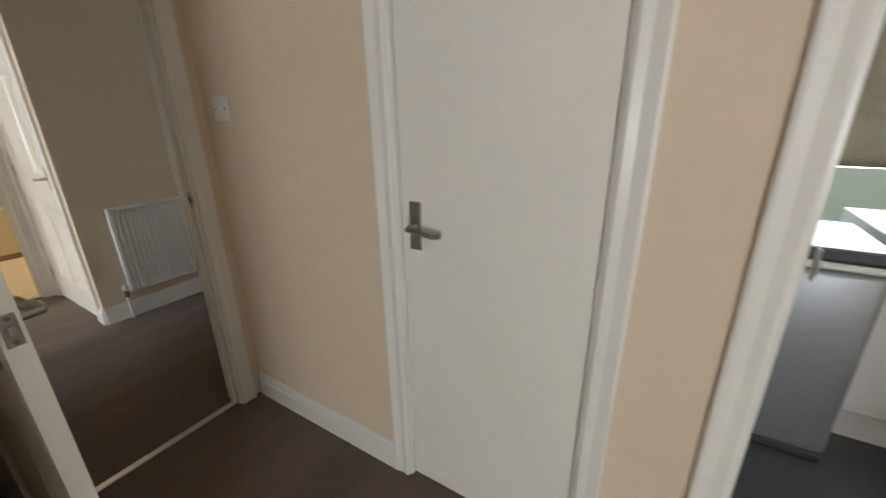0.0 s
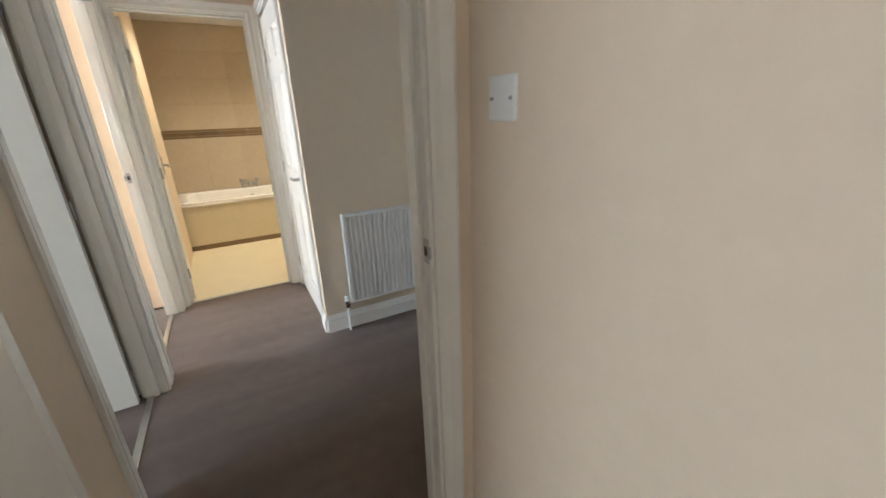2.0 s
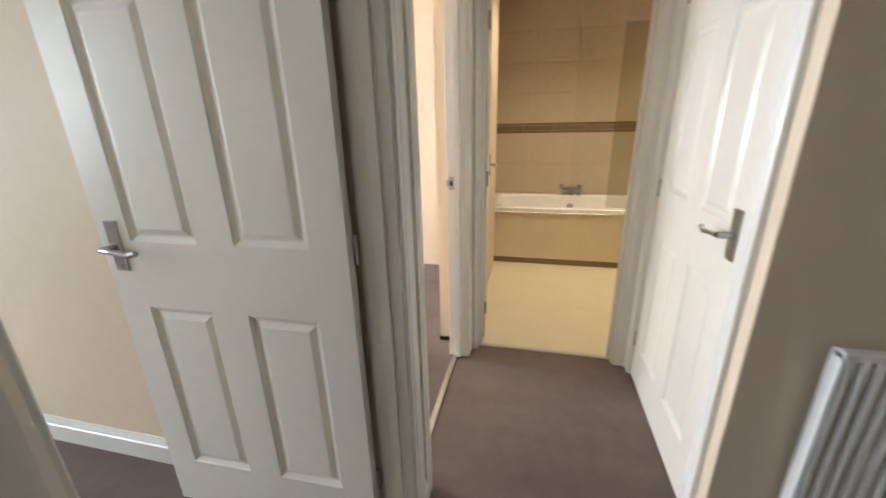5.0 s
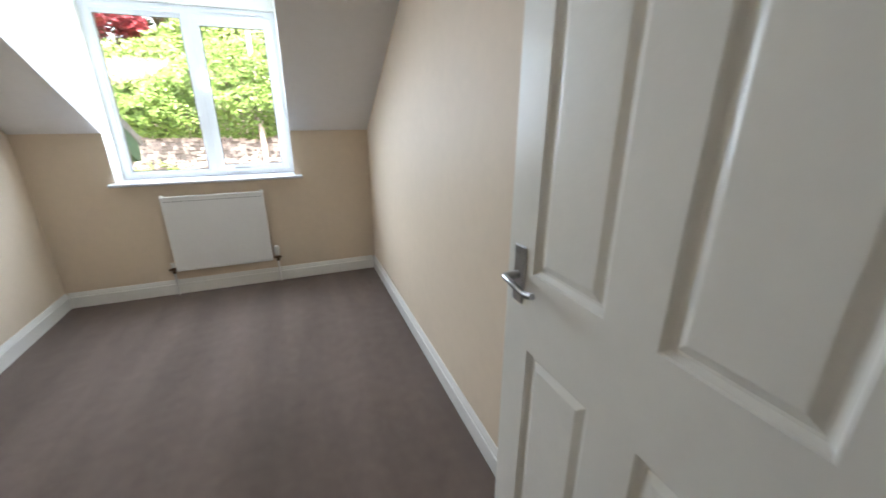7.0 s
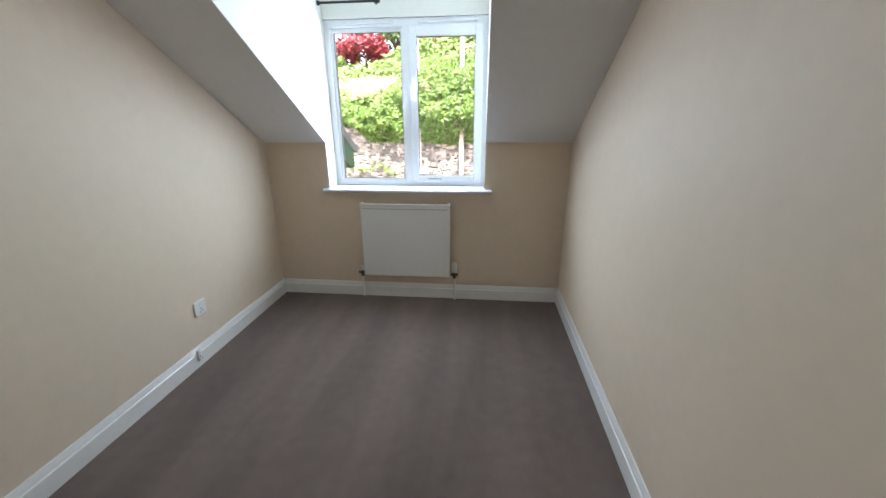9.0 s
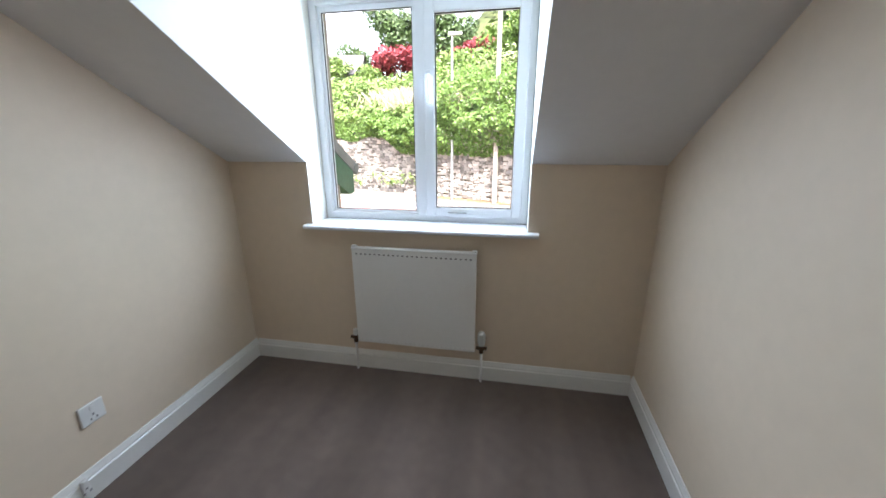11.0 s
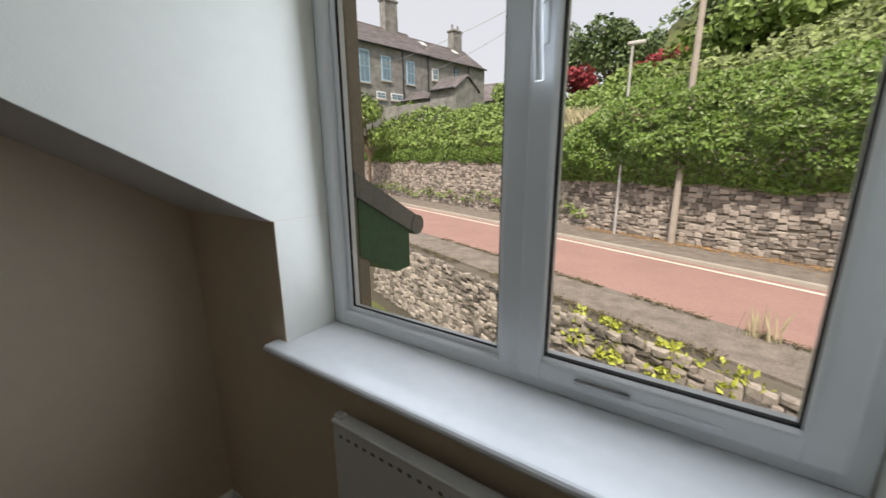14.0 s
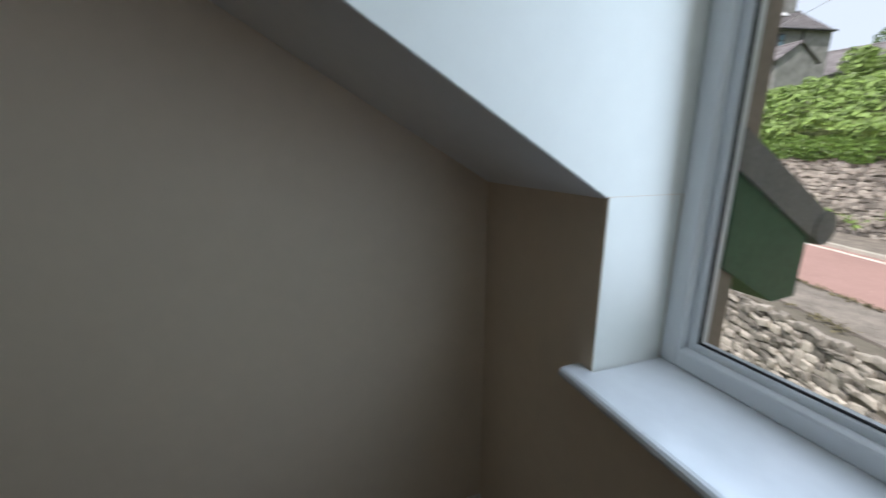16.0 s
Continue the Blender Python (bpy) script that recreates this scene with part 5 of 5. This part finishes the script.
for u in (11.2, 16.2):
    k_ = empty("roof_light", "small glazed roof light on the slate roof", "roof window", hm)
    bm = bmesh.new()
    zz = 11.7 + 0.73 * 2.3
    add_box(bm, u - 0.35, u + 0.35, -0.4, 0.4, 0.0, 0.06, 0.01, Matrix.Translation((0, 2.3, zz + 0.09)) @ Matrix.Rotation(math.atan(0.73), 4, "X"))
    part("pane", bm, M_PVC, k_)
sm = Matrix.Translation((-15.85, 33.95, 0)) @ Matrix.Rotation(radians(-8), 4, "Z")
stone_house("stone_outbuilding", "low stone outbuilding with a grey slate roof", -3.0, 0.0, 3.5, 7.35, 8.4, 3.2, [], [], [], sm, 8)
stone_house("stone_outbuilding", "lower stone lean-to with a dark slate roof", -6.6, -3.1, 3.5, 6.75, 7.55, 3.0, [], [], [], sm, 7)
bm = bmesh.new()
add_box(bm, -8.5, 0.2, -1.6, -1.3, 3.5, 6.1, 0.03, sm)
tagged(part("garden_wall", bm, M_HOUSE), "grey rendered garden wall before the outbuildings", "wall")
b_x, b_y, _ = polar(-26.3, 62)
stone_house("far_cottage", "pale far cottage with a slate roof beyond the terrace", -4, 5, 3.0, 9.6, 12.4, 6.0, [], [(2.0, 8.0, 0.8, 1.0, M_PVC)], [], Matrix.Translation((b_x, b_y, 0)) @ Matrix.Rotation(radians(hang - 70), 4, "Z"), 10)

# ---- our own roof edge beside the dormer ----
eave = empty("roof_eave", "green painted fascia with a grey cement verge beside the dormer", "roof edge", pose(2.05, 4.12, 0))
zr = lambda y: 1.352 - 0.55 * y
bm = bmesh.new()
add_prism(bm, [(-0.02, zr(-0.02)), (0.285, zr(0.285)), (0.285, zr(0.285) - 0.075), (-0.02, zr(-0.02) - 0.075)], "x", -0.45, 0.012)
part("roof_slab", bm, M_ROOFEDGE, eave)
bm = bmesh.new()
add_cyl(bm, (-0.45, 0.287, zr(0.287) - 0.028), (0.016, 0.287, zr(0.287) - 0.036), 0.037, n=16)
part("verge_end", bm, M_ROOFEDGE, eave, "rounded dark grey cement verge end")
bm = bmesh.new()
add_prism(bm, [(-0.01, zr(0) - 0.06), (0.245, zr(0.245) - 0.055), (0.245, 1.005), (0.17, 1.0), (-0.01, 1.095)], "x", -0.42, 0.006)
part("fascia", bm, M_GREEN, eave, "green painted fascia board")
bm = bmesh.new()
add_box(bm, WX0 - 0.10, WX0 + 0.035, 4.10, 4.165, 0.80, 2.3, 0.01)
add_box(bm, WX1 - 0.02, WX1 + 0.12, 4.10, 4.165, 0.80, 2.3, 0.01)
structure("wall_dormer_outside", bm, M_RENDER, "brown rendered outer cheeks of the dormer", "wall")
# unseen outer shell, added to keep daylight out of the roof space
bm = bmesh.new()
add_prism(bm, [(4.13, 1.30), (4.13, 1.44), (1.2, 3.2), (1.2, 3.05)], "x", -2.2, WX0 - 0.11)
add_prism(bm, [(4.13, 1.30), (4.13, 1.44), (1.2, 3.2), (1.2, 3.05)], "x", WX1 + 0.11, 7.3)
structure("roof_blocker_main", bm, M_SLATE, "unseen slate roof slope added to block daylight", "roof")
bm = bmesh.new()
add_box(bm, WX0 - 0.12, WX1 + 0.12, 2.0, 4.16, DORM_Z + 0.10, DORM_Z + 0.2)
structure("roof_blocker_dormer", bm, M_SLATE, "unseen flat dormer roof added to block daylight", "roof")
bm = bmesh.new()
add_box(bm, -2.2, 7.3, -3.6, 1.3, CEIL + 0.6, 3.0)
structure("roof_blocker_back", bm, M_SLATE, "unseen roof slab over the landing that blocks daylight", "roof")
bm = bmesh.new()
wall_run(bm, "x", -2.2, 7.3, 4.02, 4.12, -4.4, 1.2, [(-1.9, -0.3, 0.85, 2.0), (WX0 - 0.2, WX1 + 0.2, -0.1, 2.0), (4.3, 5.5, 0.89, 2.0)])
structure("wall_outside_north", bm, M_RENDER, "brown rendered outside wall, unseen, closing the outer shell", "wall")
bm = bmesh.new()
add_box(bm, -2.25, 7.3, -3.7, -3.6, -4.4, 3.0)
structure("wall_outside_south", bm, M_RENDER, "brown rendered outside wall, unseen, closing the outer shell", "wall")

# ---- bathroom tiles ----
def tile_wall():
    me_cache = {}

    def tile(name, w, h, material):
        key = (name, round(w, 3), round(h, 3))
        if key not in me_cache:
            b2 = bmesh.new()
            add_box(b2, -0.004, 0.003, -w / 2, w / 2, -h / 2, h / 2, 0.0015)
            me_cache[key] = finish(name, b2, material)
        return me_cache[key]

    for z0, z1, n, material, tw in ((0.54, 1.158, 2, M_TILE, 0.40), (1.158, 1.183, 1, M_BAND, 0.30), (1.183, 1.232, 1, M_BAND, 0.30), (1.232, 1.257, 1, M_BAND, 0.30), (1.257, CEIL, 4, M_TILE, 0.40)):
        hh = (z1 - z0) / n
        for k in range(n):
            y = 0.49
            while y > -1.59:
                w = min(tw, y + 1.6)
                ob = new("tile", tile("tile", w - 0.003, hh - 0.003, material))
                ob.location = (7.114, y - w / 2, z0 + hh * (k + 0.5))
                ob.parent = wall_bath_east
                y -= tw


tile_wall()

# ---- stones, nearest stretch one by one ----
near_items = list(courses(-12.5, 4.0, -3.9, ROAD + 0.03, 0.11, 0.34, 0.09, 0.19))
near_items.sort(key=lambda q: abs(q[0] + 4.2) + 0.9 * abs(q[1] + 1.8))
shapes = []
for k in range(14):
    v, f = stone_block(1.0, 1.0, 1.0, 0.15)
    shapes.append(raw_mesh("stone", v, f, M_STONE))
for s, z, w, h in near_items[:300]:
    ob = new("stone", rng.choice(shapes))
    ob.parent = near_wall
    ob.matrix_world = wall_matrix(s, 10.30, z) @ Matrix.Rotation(radians(rng.uniform(-14, 14)), 4, "Y") @ Matrix.Diagonal((w, 0.07 * rng.uniform(0.4, 1.6), h, 1))
joined_stones("wall_stones", near_wall, 10.30, near_items[300:], 0.055, M_STONE_J)
far_items = [q for q in courses(-58, 24, -1.58, 1.60, 0.12, 0.32, 0.09, 0.20)]
joined_stones("wall_stones", far_wall, 18.62, far_items, 0.06, M_STONE_J)
